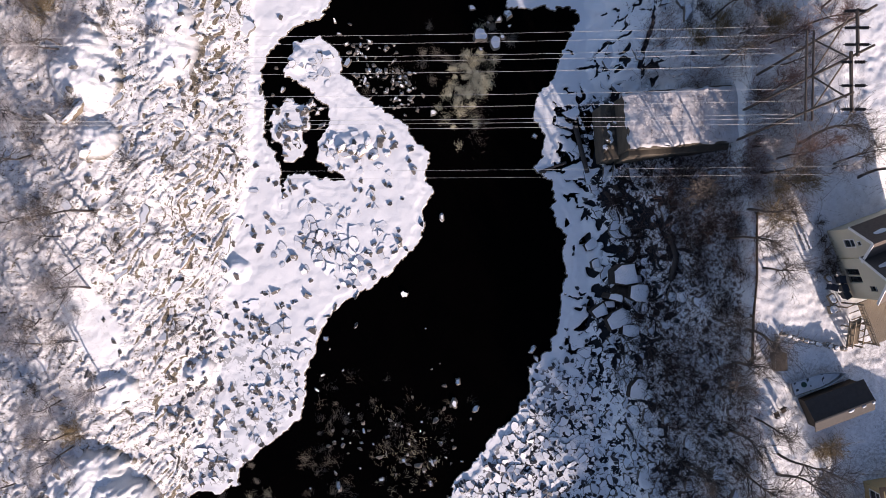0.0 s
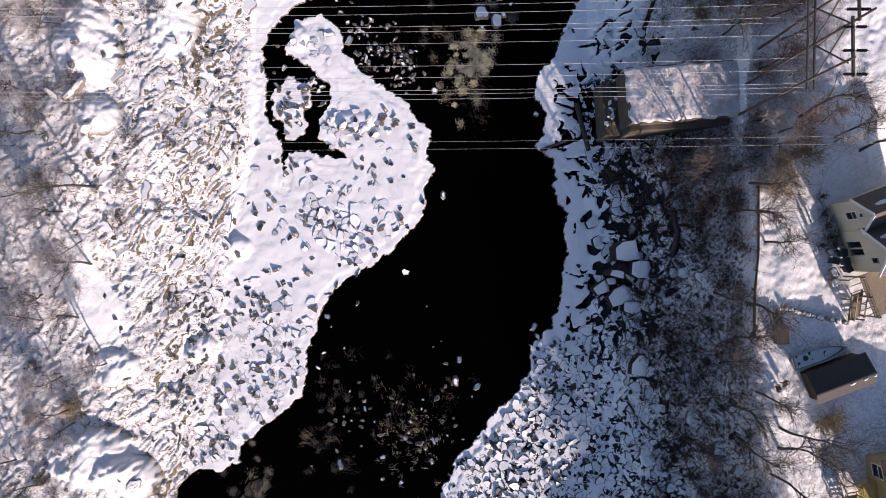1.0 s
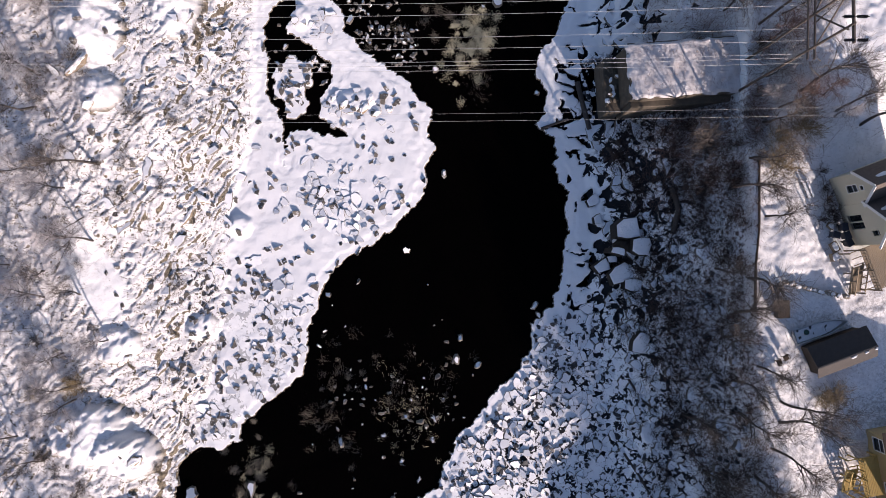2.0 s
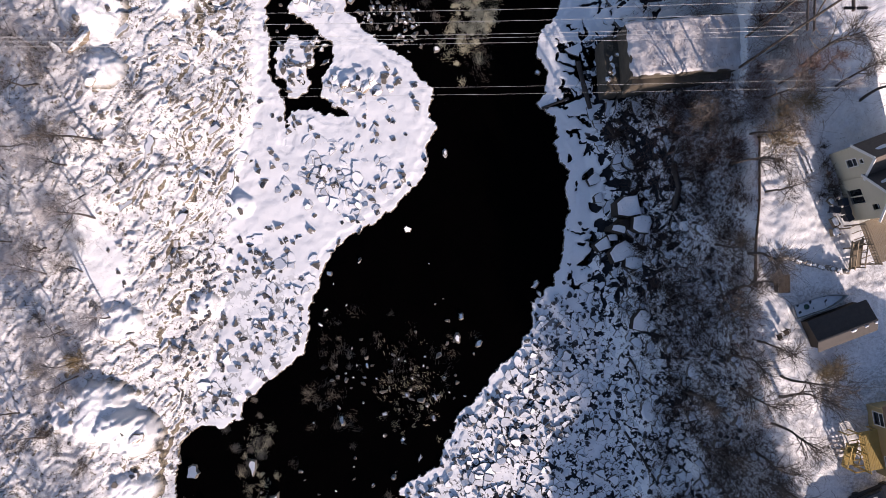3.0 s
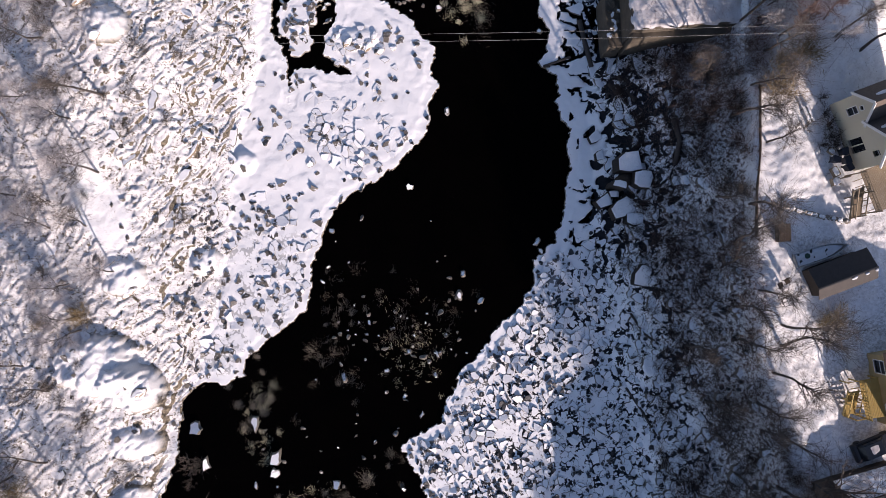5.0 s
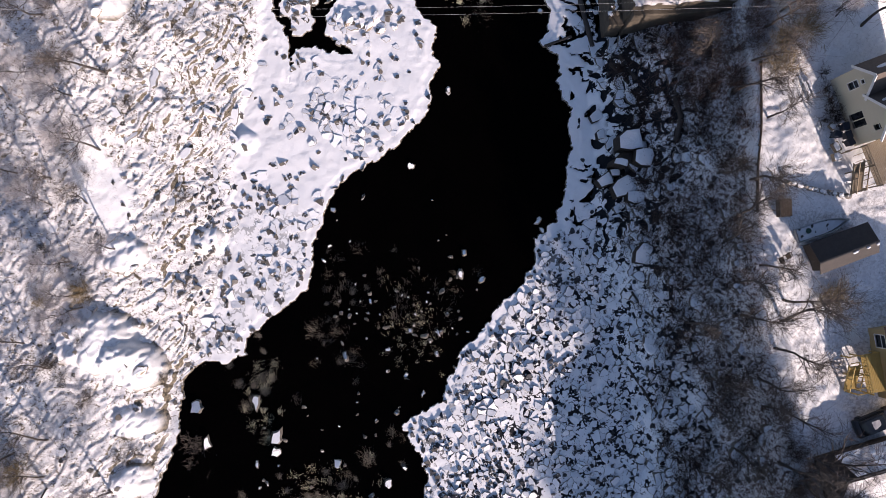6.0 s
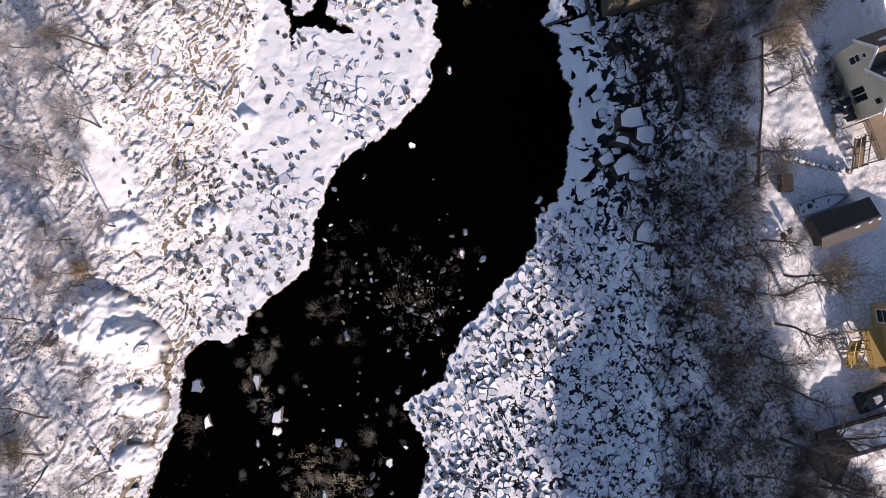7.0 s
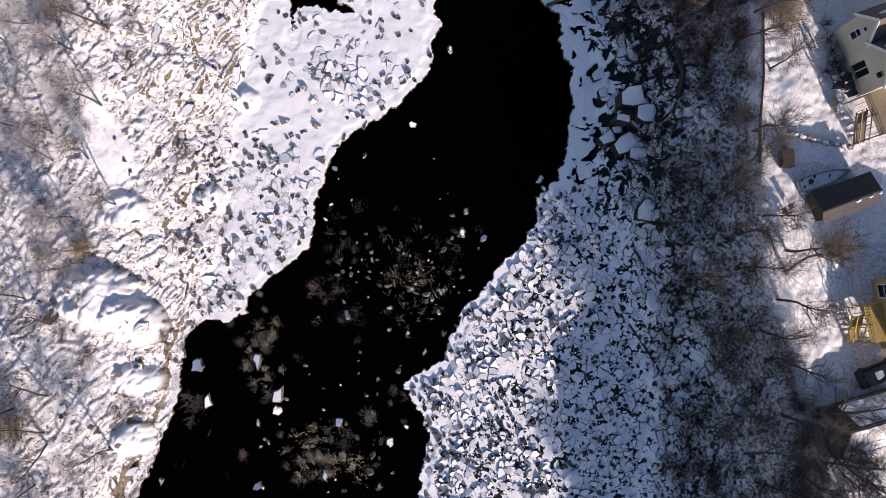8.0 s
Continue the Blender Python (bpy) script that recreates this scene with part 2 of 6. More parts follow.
# ---- the plan: shores and heights ----
SHORE_LEFT = [(-12.5, 32.9), (-12.5, 29.1), (-13.4, 27.2), (-16.5, 26.1), (-18.1, 24.8), (-19.8, 22.2), (-20.3, 19.3), (-19.6, 16.8), (-19.8, 14), (-18.4, 11.2), (-17.7, 9.9), (-17.9, 5.9),
              (-17.4, 9.6), (-14.9, 10.1), (-13.4, 9.1), (-10.9, 9.1), (-11.5, 10.2), (-14, 11.2), (-13.6, 13.4), (-12.4, 15.6), (-12.8, 17.4), (-14.8, 19), (-17.5, 20.9), (-16.5, 24.2),
              (-13.7, 25), (-11.5, 23.4), (-11.2, 20.9), (-9, 18.4), (-5.3, 15.9), (-3.7, 14.6), (-3.1, 13), (-1.5, 12.1), (-1.8, 9.6), (-1.2, 7.7), (-2.1, 5.5), (-2.1, 3.7), (-3.1, 1.8)]
SHORE_LEFT_BELOW = [(-5.2, -0.4), (-8.3, -2.9), (-10.8, -4.4), (-12.7, -6.3), (-13.6, -8.5), (-14.9, -12.2), (-15.2, -14.7), (-15.8, -17.1), (-19.5, -20.2), (-22.3, -22.7), (-22.5, -24.4),
                    (-24.8, -25.4), (-27, -24.9), (-29.1, -26.6), (-29.4, -29.7), (-29.8, -33.4), (-30.9, -36.4), (-32.7, -40.7), (-34.3, -44.5), (-37.2, -53.4), (-42, -90)]
SHORE_RIGHT = [(4, 90), (6.7, 32.9), (7.3, 28.1), (14.8, 28.3), (15.4, 27.2), (13.5, 23.4), (12.3, 20.3), (10.4, 18.1), (10.2, 15.9), (11.3, 14), (11, 11.5), (10.2, 10.5), (11.9, 9.3), (12.5, 7.1),
               (12.1, 5.9), (13.5, 2.7), (13.6, -2.3), (12.8, -6), (11.9, -9.7), (9.5, -11.6), (9.4, -14.1), (8.1, -16.8), (6, -18.4), (4.1, -21.5), (1.6, -23.9), (0, -27.2), (-0.6, -29.7),
               (-5, -32.3), (-3.7, -34.6), (-2.2, -37.7), (-3.1, -41.3), (-3.4, -44.5), (-1.5, -53.4), (6, -90)]
RIVER = [(-14, 90)] + SHORE_LEFT + SHORE_LEFT_BELOW + SHORE_RIGHT[::-1]
ISLE = [(-18.9, 16.9), (-17.4, 18.2), (-15.4, 17.9), (-14.0, 16.2), (-14.7, 14.2), (-15.1, 12.4), (-15.6, 11.1), (-17.0, 11.1), (-18.4, 12.8), (-19.0, 14.8)]


def signed(poly, x, y):
    """Distance to a closed outline: positive inside."""
    best, inside = np.full(x.shape, 1e9), np.zeros(x.shape, bool)
    for (ax, ay), (bx, by) in zip(poly, poly[1:] + poly[:1]):
        dx, dy = bx - ax, by - ay
        t = np.clip(((x - ax) * dx + (y - ay) * dy) / (dx * dx + dy * dy + 1e-9), 0, 1)
        best = np.minimum(best, np.hypot(x - ax - t * dx, y - ay - t * dy))
        if dy != 0:
            cross = ((ay > y) != (by > y)) & (x < (y - ay) * dx / dy + ax)
            inside ^= cross
    return np.where(inside, best, -best)


def land_distance(x, y):
    """Metres inland from the water's edge (negative over water), with a ragged edge."""
    d = np.maximum(-signed(RIVER, x, y), signed(ISLE, x, y) + (fbm(x * 0.7, y * 0.7, 13, 3) - 0.5) * 2.6)
    return d + (fbm(x * 0.9, y * 0.9, 11, 3) - 0.5) * 0.9 + (fbm(x * 2.4, y * 2.4, 15, 2) - 0.5) * 0.55


def river_middle(y):
    return np.interp(y, [-90, -45, -30, -20, -10, 0, 15, 32], [-18, -18, -16, -7, -2, 5, 4, -3])


MOUNDS = [(-36.8, -22.8, 4.2, 3.4, 1.9), (-33.4, -25.4, 2.8, 2.6, 1.5), (-33.5, -31.5, 2.4, 1.8, 0.9), (-36.3, 19.0, 3.2, 5.0, 1.5), (-28.5, 23.5, 2.4, 5.0, 1.2), (-35.3, 12.5, 2.4, 2.0, 1.3), (-34.5, -13.5, 2.6, 2.0, 1.2),
          (-22.5, -1.0, 1.5, 1.2, 0.6), (-26.5, -12.0, 1.8, 1.6, 0.7), (-10.0, 13.0, 2.6, 1.2, 0.3), (-16.0, 22.5, 1.2, 1.4, 0.5), (-34.0, -38.0, 2.2, 1.8, 0.9)]
BANK_Y, BANK_X = [-90, -60, -50, -30, -25, -20, -10, 0, 7, 11, 18, 21, 30, 60], [17, 15.2, 19.5, 19.7, 18.5, 17.5, 16, 16, 15, 16.5, 17.5, 15.8, 16, 17]


# long breaks in the shaded shelf: points and half width
BREAKS = [([(22.2, 27.5), (22.0, 25.0), (21.2, 22.3), (20.9, 20.7), (23.5, 20.0)], 0.22), ([(14.4, 18.0), (16.1, 15.0), (16.9, 11.2), (16.1, 8.9)], 0.34), ([(18.0, 7.2), (21.1, 4.0)], 0.2), ([(19.2, 7.6), (22.0, 4.6), (23.4, 1.2)], 0.22),
          ([(11.0, 10.0), (13.4, 10.6), (15.8, 11.6)], 0.2), ([(12.2, 15.2), (14.6, 14.4), (16.6, 14.0)], 0.16), ([(14.8, 21.4), (17.2, 21.6)], 0.16), ([(13.2, -3.5), (14.8, -4.1), (16.3, -3.8)], 0.1)]


def make_breaks():
    """Short bent breaks strewn over the shaded shelf, densest some metres inland."""
    rng = random.Random(404)
    out = list(BREAKS)
    while len(out) < 290:
        x, y = rng.uniform(10, 27), rng.uniform(-11, 31)
        d = float(-signed(RIVER, np.array([x]), np.array([y]))[0])
        if d < 0.7 or d > 10 or rng.random() > (0.3 if d < 2.8 else 1.0 if d < 7 else 0.5) * (0.45 if y > 18 else 1.0) or (17 < x and 10.5 < y < 17.5):
            continue
        a, pts = rng.choice((0.25, -0.9, 1.4)) + rng.gauss(0, 0.5), [(x, y)]
        for _ in range(rng.choice((1, 2, 2, 3))):
            step = rng.uniform(0.3, 1.1)
            x, y = x + step * math.cos(a), y + step * math.sin(a)
            pts.append((x, y))
            a += rng.choice((-1, 1)) * rng.uniform(0.3, 1.3)
        out.append((pts, rng.choice((0.12, 0.17, 0.22, 0.3, 0.42)) * (0.5 if pts[0][1] > 16.5 else 1.0)))
    return out


def crack_field(x, y):
    """0.5 on the rim of a break, 1 along its middle."""
    out = np.zeros(x.shape)
    sel = (x > 8) & (x < 30) & (y > -14) & (y < 34)
    px, py = x[sel], y[sel]
    best = np.full(px.shape, -1.0)
    for pts, w in make_breaks():
        w, total, run = w * 1.25, sum(math.dist(p, q) for p, q in zip(pts, pts[1:])), 0.0
        for (ax, ay), (bx, by) in zip(pts, pts[1:]):
            dx, dy = bx - ax, by - ay
            t = np.clip(((px - ax) * dx + (py - ay) * dy) / (dx * dx + dy * dy), 0, 1)
            u = (run + t * math.hypot(dx, dy)) / total
            best = np.maximum(best, w * (0.15 + 2.6 * u * (1 - u)) - np.hypot(px - ax - t * dx, py - ay - t * dy))
            run += math.hypot(dx, dy)
    out[sel] = np.clip(0.5 + best / 0.5, 0, 1)
    return out


def yard_edge(y):
    return np.interp(y, [-60, -44, -36, -31, -28, -25.5, -20, -13, -8, 2, 8, 14, 40], [37, 36, 35.2, 34.2, 32.6, 31.2, 29.9, 29.4, 29.2, 29.4, 31, 33, 33])


def terrain(x, y):
    """Height over the water and bareness of the ground."""
    d = land_distance(x, y)
    left = x < river_middle(y)
    u = np.interp(y, [-90, -50, -30, -20, -10, 0, 10, 60], [-42, -35, -29, -26, -24, -23.5, -21, -21]) - x
    hl = np.interp(u, [0, 3, 6, 10, 15, 20, 40, 200], [0.35, 1.9, 3.7, 5.3, 6.6, 7.1, 8, 20]) * np.interp(y, [-50, -20, -5, 5], [0.9, 0.8, 0.88, 1.12])
    v = x - np.interp(y, BANK_Y, BANK_X)
    hr = np.interp(v, [0, 2, 5, 9, 12, 14, 16, 20, 60, 300], [0.4, 1.7, 4, 7.5, 10.3, 12.0, 12.4, 12.2, 13, 24])
    # unseen higher bank near y = -60, added to shade the lower jam
    hr = hr * np.interp(y, [-75, -60, -52, -45, -26, -18], [1.0, 1.12, 1.0, 0.9, 0.92, 1.0])
    yard = smooth(28.4, 29.4, x) * smooth(-13, -9.5, y)
    hr = hr * (1 - yard) + np.maximum(hr, 12.2) * yard
    hr = hr - 1.9 * smooth(4.5, 7.5, y) * (1 - smooth(15, 19, y)) * smooth(23, 26, x) * (1 - smooth(30.5, 34, x))
    # added rise shortens the house shadow; added crest hump blocks sun streaks
    hr = hr + 3.4 * smooth(4, 14, y) * smooth(29.5, 36, x) + (1.2 * np.exp(-((v - 12.0) / 1.6) ** 2) + 0.5 * smooth(11, 13, v) * smooth(16, 13.5, v)) * smooth(-9, -15, y)
    h = np.where(left, np.where(u > 0, np.maximum(hl - 0.15, 0.2), 0.2), np.where(v > 0, np.maximum(hr - 0.15, 0.25), 0.25))
    h = np.minimum(h, 0.14 + np.maximum(d - 0.9, 0) * 1.1)
    # snow relief; ledges striking up to the right on the left slope
    a = radians(56)
    p, q = x * math.cos(a) + y * math.sin(a), -x * math.sin(a) + y * math.cos(a)
    slope_l = np.where(left, smooth(-1.5, 2.5, u), 0)
    ramp = smooth(1.3, 0.6, ((x + 36.4 + 0.35 * (y + 6.5)) / 2.6) ** 2 + ((y + 6.5) / 5.5) ** 2 + 1.2 * (fbm(x / 2.5, y / 2.5, 323, 3) - 0.5))
    calm = np.zeros_like(x)
    for mx, my, rx, ry, mh in MOUNDS:
        calm = np.maximum(calm, smooth(1.3, 0.7, ((x - mx) / rx) ** 2 + ((y - my) / ry) ** 2))
    n = fbm(p / 6.0, q / 2.5, 31, 4) * 7.0 + fbm(x / 1.8, y / 1.8, 47, 3) * 1.3
    ledge = (np.floor(n) + smooth(0.44, 0.56, n - np.floor(n)) - n) * 0.36
    n = fbm(p / 2.9, q / 1.2, 131, 3) * 5
    ledge = ledge + (np.floor(n) + smooth(0.42, 0.58, n - np.floor(n)) - n) * 0.16 * smooth(0.45, 0.62, fbm(x / 5, y / 5, 133, 2))
    h = h + slope_l * (ledge * (1 - 0.4 * calm) * (1 - 0.9 * ramp) + (1 - 0.6 * ramp) * (fbm(x / 4.5, y / 4.5, 5, 2) - 0.5) * 1.1)
    for mx, my, rx, ry, mh in MOUNDS:
        q2 = ((x - mx) / rx) ** 2 + ((y - my) / ry) ** 2 + 1.3 * (fbm(x / 1.5, y / 1.5, 161, 4) - 0.5)
        h = h + mh * (0.55 * smooth(1.1, 0.55, q2) + 0.45 * smooth(0.75, -0.1, q2))
    ice_l = np.where(left, 1 - smooth(-1.5, 2.5, u), 0) * smooth(0.3, 1.5, d)
    h = h + ice_l * (fbm(x / 2.6, y / 2.6, 61, 3) - 0.45) * 0.14
    slope_r = np.where(left, 0, smooth(-2, 3, v) * (1 - yard) * (1 - 0.8 * smooth(12.5, 15, v)))
    h = h + slope_r * (fbm(x / 2.4, y / 2.4, 71, 4) - 0.5) * 1.5 + (fbm(x / 0.9, y / 0.9, 81, 3) - 0.5) * 0.12
    h = h + np.where(left, 0, smooth(12.5, 14.5, v)) * ((fbm(x / 0.5, y / 0.5, 191, 2) - 0.5) * 0.24 + (fbm(x / 3, y / 3, 193, 2) - 0.5) * 0.25)
    h = np.where(d > 0, np.maximum(h, 0.12) * smooth(-0.02, 0.03, d) + 0.015, -0.2 * smooth(0, -0.3, d))
    jam = np.where(left, 0, smooth(3.0, 8.0, d + 0.35 * (-8 - y).clip(0, 40)) * (1 - smooth(12.5, 14.0, v)))
    bare = (0.44 - 0.16 * smooth(-10, -16, y) * (1 - smooth(2, 7, v))) * jam * (1 - yard) * smooth(0.4, 1.2, d) * (1 - 0.85 * smooth(16, 20, y)) * (1 - smooth(-0.8, 0.6, x - yard_edge(y))) * (1 - 0.9 * smooth(1.3, 0.6, ((x - 23.2) / 3.2) ** 2 + ((y + 28.0) / 3.0) ** 2))
    bare = np.where(left, 0.10 * smooth(12, 18, u) + 0.08 * slope_l, bare)
    # winding open cracks in the shaded shelf
    c1 = np.abs(fbm(x / 3.2, y / 2.6, 141, 4) - 0.5) + 0.5 * smooth(0.5, 0.42, fbm(x / 4, y / 4, 151, 2))
    split = np.where(left, 0, smooth(0.030, 0.008, c1) * smooth(0.8, 2.0, d) * (1 - smooth(6, 9, v)) * (0.35 + 0.65 * smooth(-12, -8, y)))
    split = np.maximum(split, crack_field(x, y))
    h = h - 0.35 * smooth(0.4, 0.7, split)
    rocky = np.where(left, smooth(-0.5, 1.5, u) * (1 - 0.75 * calm) * (1 - 0.85 * ramp), 0.15 * smooth(3, 6, v))
    jam = np.where(left, 0.48 * smooth(-6, -10, y) * smooth(0.3, 1.0, d) * (1 - smooth(0, 3, u)), smooth(0.4, 1.4, d) * (0.62 + 0.38 * smooth(2.5, 5, d)) * (1 - 0.75 * smooth(-11, -7, y) * (1 - smooth(2.5, 5.5, d))) * (1 - 0.75 * smooth(6, 9.5, v)) * (1 - smooth(11, 13.5, v)) * (1 - 0.75 * smooth(16.5, 19, y)))
    fine = smooth(-9, -17, y + 5 * (fbm(x / 4, y / 4, 171, 2) - 0.5)) * (1 - smooth(3, 6, v)) + np.where(left, 1, 0)
    return h, np.maximum(np.where(d > 0.2, bare, 0), 0.22 * smooth(0.35, 0.15, d) * smooth(-0.4, -0.1, d)), d, rocky, jam, fine, split


def grid_axis(lo, hi, step, far):
    mid = np.arange(lo, hi + step / 2, step)
    out, w, e = [], step, hi
    while e < far:
        w *= 1.35
        e += w
        out.append(e)
    low = [lo - (o - hi) for o in out][::-1]
    return np.array(low + list(mid) + out)


GX, GY = grid_axis(-48, 48, 0.175, 1500), grid_axis(-50, 32, 0.175, 1500)
gx, gy = np.meshgrid(GX, GY, indexing="ij")
GH, GB, GD, GR, GJ, GF, GC = terrain(gx, gy)


def ground_at(x, y):
    i, j = np.clip(np.searchsorted(GX, x) - 1, 0, len(GX) - 2), np.clip(np.searchsorted(GY, y) - 1, 0, len(GY) - 2)
    fx, fy = (x - GX[i]) / (GX[i + 1] - GX[i]), (y - GY[j]) / (GY[j + 1] - GY[j])
    return float((GH[i, j] * (1 - fx) + GH[i + 1, j] * fx) * (1 - fy) + (GH[i, j + 1] * (1 - fx) + GH[i + 1, j + 1] * fx) * fy)


def build_ground():
    nx, ny = len(GX), len(GY)
    idx = np.arange(nx * ny).reshape(nx, ny)
    quads = np.stack([idx[:-1, :-1], idx[1:, :-1], idx[1:, 1:], idx[:-1, 1:]], -1).reshape(-1, 4)
    me = bpy.data.meshes.new("ground")
    me.vertices.add(nx * ny)
    sx, sy = np.gradient(GD, GX, axis=0), np.gradient(GD, GY, axis=1)
    near = (np.abs(GD) < 0.115) & (np.abs(gx) < 48) & (gy > -50) & (gy < 32)
    pull = np.where(near, GD / np.maximum(sx * sx + sy * sy, 0.3), 0)
    top = np.where(near, np.maximum(GH, 0.13), GH)
    me.vertices.foreach_set("co", np.stack([gx - pull * sx, gy - pull * sy, top], -1).reshape(-1))
    me.loops.add(quads.size)
    me.loops.foreach_set("vertex_index", quads.reshape(-1).astype(np.int32))
    me.polygons.add(len(quads))
    me.polygons.foreach_set("loop_start", np.arange(0, quads.size, 4, dtype=np.int32))
    rim = GD.reshape(-1)[quads]
    me.polygons.foreach_set("use_smooth", ~((rim.min(1) < 0.4) & (rim.max(1) > -0.4)))
    me.attributes.new("bare", "FLOAT", "POINT").data.foreach_set("value", GB.reshape(-1).astype(np.float32))
    me.attributes.new("jam", "FLOAT", "POINT").data.foreach_set("value", GJ.reshape(-1).astype(np.float32))
    me.attributes.new("fine", "FLOAT", "POINT").data.foreach_set("value", GF.reshape(-1).astype(np.float32))
    me.attributes.new("crack", "FLOAT", "POINT").data.foreach_set("value", GC.reshape(-1).astype(np.float32))
    worn = np.where(gx > 24, smooth(-0.5, 1.5, gx - yard_edge(gy)) * (0.35 + 0.5 * smooth(0.4, 0.6, fbm(gx / 4, gy / 4, 311, 2))), 0) * (1 - 0.5 * smooth(-9, -6, gy))
    me.attributes.new("worn", "FLOAT", "POINT").data.foreach_set("value", worn.reshape(-1).astype(np.float32))
    me.attributes.new("rim", "FLOAT", "POINT").data.foreach_set("value", smooth(0.35, 0.2, np.abs(GD)).reshape(-1).astype(np.float32))
    me.attributes.new("rocky", "FLOAT", "POINT").data.foreach_set("value", GR.reshape(-1).astype(np.float32))
    me.update(calc_edges=True)
    me.materials.append(M_GROUND)
    return tagged(new("ground", me), "snow-covered river banks with tan rock ledges", "ground", kind="structure")


build_ground()
tagged(new("water", mesh("water", [(-60, -100, 0), (60, -100, 0), (60, 100, 0), (-60, 100, 0)], [(0, 1, 2, 3)], M_WATER)),
       "still black river water between ice shelves", "water", kind="structure")

# ---- broken ice ----


def clip_cell(px, py, near):
    """The part of a square round (px, py) that is nearer to it than to the points in near."""
    poly = [(px - 3, py - 3), (px + 3, py - 3), (px + 3, py + 3), (px - 3, py + 3)]
    for qx, qy in near:
        mx, my, nx, ny = (px + qx) / 2, (py + qy) / 2, qx - px, qy - py
        out = []
        for (ax, ay), (bx, by) in zip(poly, poly[1:] + poly[:1]):
            da, db = (ax - mx) * nx + (ay - my) * ny, (bx - mx) * nx + (by - my) * ny
            if da <= 0:
                out.append((ax, ay))
            if (da < 0) != (db < 0) and da != db:
                t = da / (da - db)
                out.append((ax + t * (bx - ax), ay + t * (by - ay)))
        poly = out
        if len(poly) < 3:
            return []
    return poly


def slab(poly, z, thick, tx, ty, gap, rng, opened, rings=((1.02, -0.5, 0), (1.0, 0, 0.82), (0.93, 0, 1.0))):
    """Vertices (round the cell's middle) and faces of one snow-topped ice slab with a broken edge. opened: the share of corners broken away."""
    cx, cy = sum(p[0] for p in poly) / len(poly), sum(p[1] for p in poly) / len(poly)
    ring = []
    for ax, ay in poly:
        r = math.hypot(ax - cx, ay - cy)
        if r < 0.03:
            continue
        key = random.Random(int(round(ax * 50)) * 7919 + int(round(ay * 50)))
        open_here = key.random() < opened
        cut = key.uniform(0.25, 0.75) * r * rng.uniform(0.5, 1.0) if open_here else gap * rng.uniform(0.0, 1.0)
        k = max(0.25, 1 - cut / r)
        ring.append(((ax - cx) * k, (ay - cy) * k))
    rough = []
    for (ax, ay), (bx, by) in zip(ring, ring[1:] + ring[:1]):
        t, w = rng.uniform(0.35, 0.65), rng.gauss(0.02, 0.11)
        rough += [(ax, ay), (ax + (bx - ax) * t + (by - ay) * w, ay + (by - ay) * t - (bx - ax) * w)]
    ring = rough
    n = len(ring)
    verts = []
    for s, low, share in rings:
        dz = low + thick * share
        verts += [(x * s, y * s, dz + (0 if dz < 0 else tx * x + ty * y)) for x, y in ring]
    faces = [tuple(range(2 * n, 3 * n))]
    for k in range(n):
        j = (k + 1) % n
        faces += [(k, j, n + j, n + k), (n + k, n + j, 2 * n + j, 2 * n + k)]
    return (cx, cy, z), verts, faces


def ice_field(size, x0, x1, y0, y1, keep, gap, thick, tilt, seed, opened=0.35, drop=0.3):
    """Slabs of a field of broken ice: cells round scattered points, each kept by chance keep(x, y). drop: the share of points left out, which makes large cells."""
    rng = random.Random(seed)
    nx, ny = int((x1 - x0) / size) + 1, int((y1 - y0) / size) + 1
    pts = {(i, j): (x0 + (i + rng.uniform(-0.5, 0.5)) * size, y0 + (j + rng.uniform(-0.5, 0.5)) * size) for i in range(-2, nx + 2) for j in range(-2, ny + 2)
           if rng.random() > drop + 0.55 * (float(vnoise(np.array((x0 + i * size) / 2.2), np.array((y0 + j * size) / 2.2), seed + 40)) - 0.5)}
    out = []
    reach = [(a, b) for a in range(-3, 4) for b in range(-3, 4) if (a, b) != (0, 0)]
    for (i, j), (px, py) in pts.items():
        if rng.random() > keep(px, py):
            continue
        poly = clip_cell(px, py, [pts[i + a, j + b] for a, b in reach if (i + a, j + b) in pts])
        if len(poly) < 3 or max(math.hypot(ax - px, ay - py) for ax, ay in poly) > size * 2.9:
            continue
        out.append(slab(poly, ground_at(px, py), rng.uniform(*thick), rng.gauss(0, tilt), rng.gauss(0, tilt), gap, rng, opened))
    return out


def lay(thing, slabs, rank, name="ice_slab", count=300, material=None):
    """The first slabs by rank as pieces of their own, the others joined."""
    slabs = sorted(slabs, key=rank)
    for (c, vs, fs) in slabs[:count]:
        piece(name, mesh(name, vs, fs, material or M_ICE), thing, Matrix.Translation(c))
    rest_v, rest_f = [], []
    for (c, vs, fs) in slabs[count:]:
        o = len(rest_v)
        rest_v += [(x + c[0], y + c[1], z + c[2]) for x, y, z in vs]
        rest_f += [tuple(o + k for k in f) for f in fs]
    if rest_v:
        tagged(piece("ice_rubble", mesh("ice_rubble", rest_v, rest_f, material or M_ICE), thing), kind="stuff")


def shore_d(x, y):
    return float(GD[np.clip(np.searchsorted(GX, x), 0, len(GX) - 1), np.clip(np.searchsorted(GY, y), 0, len(GY) - 1)])


def bank_v(x, y):
    return x - float(np.interp(y, BANK_Y, BANK_X))


def keep_right_upper(x, y):
    d = shore_d(x, y)
    return 0 if d < 1.2 or y < -9 + 3 * math.sin(x * 0.8) or bank_v(x, y) > 12 or (16.5 < x and 10 < y < 18.5) else (0.04 if d < 3.5 else 0.15 if y > 18 else 0.5 if bank_v(x, y) < 5 else 0.22)


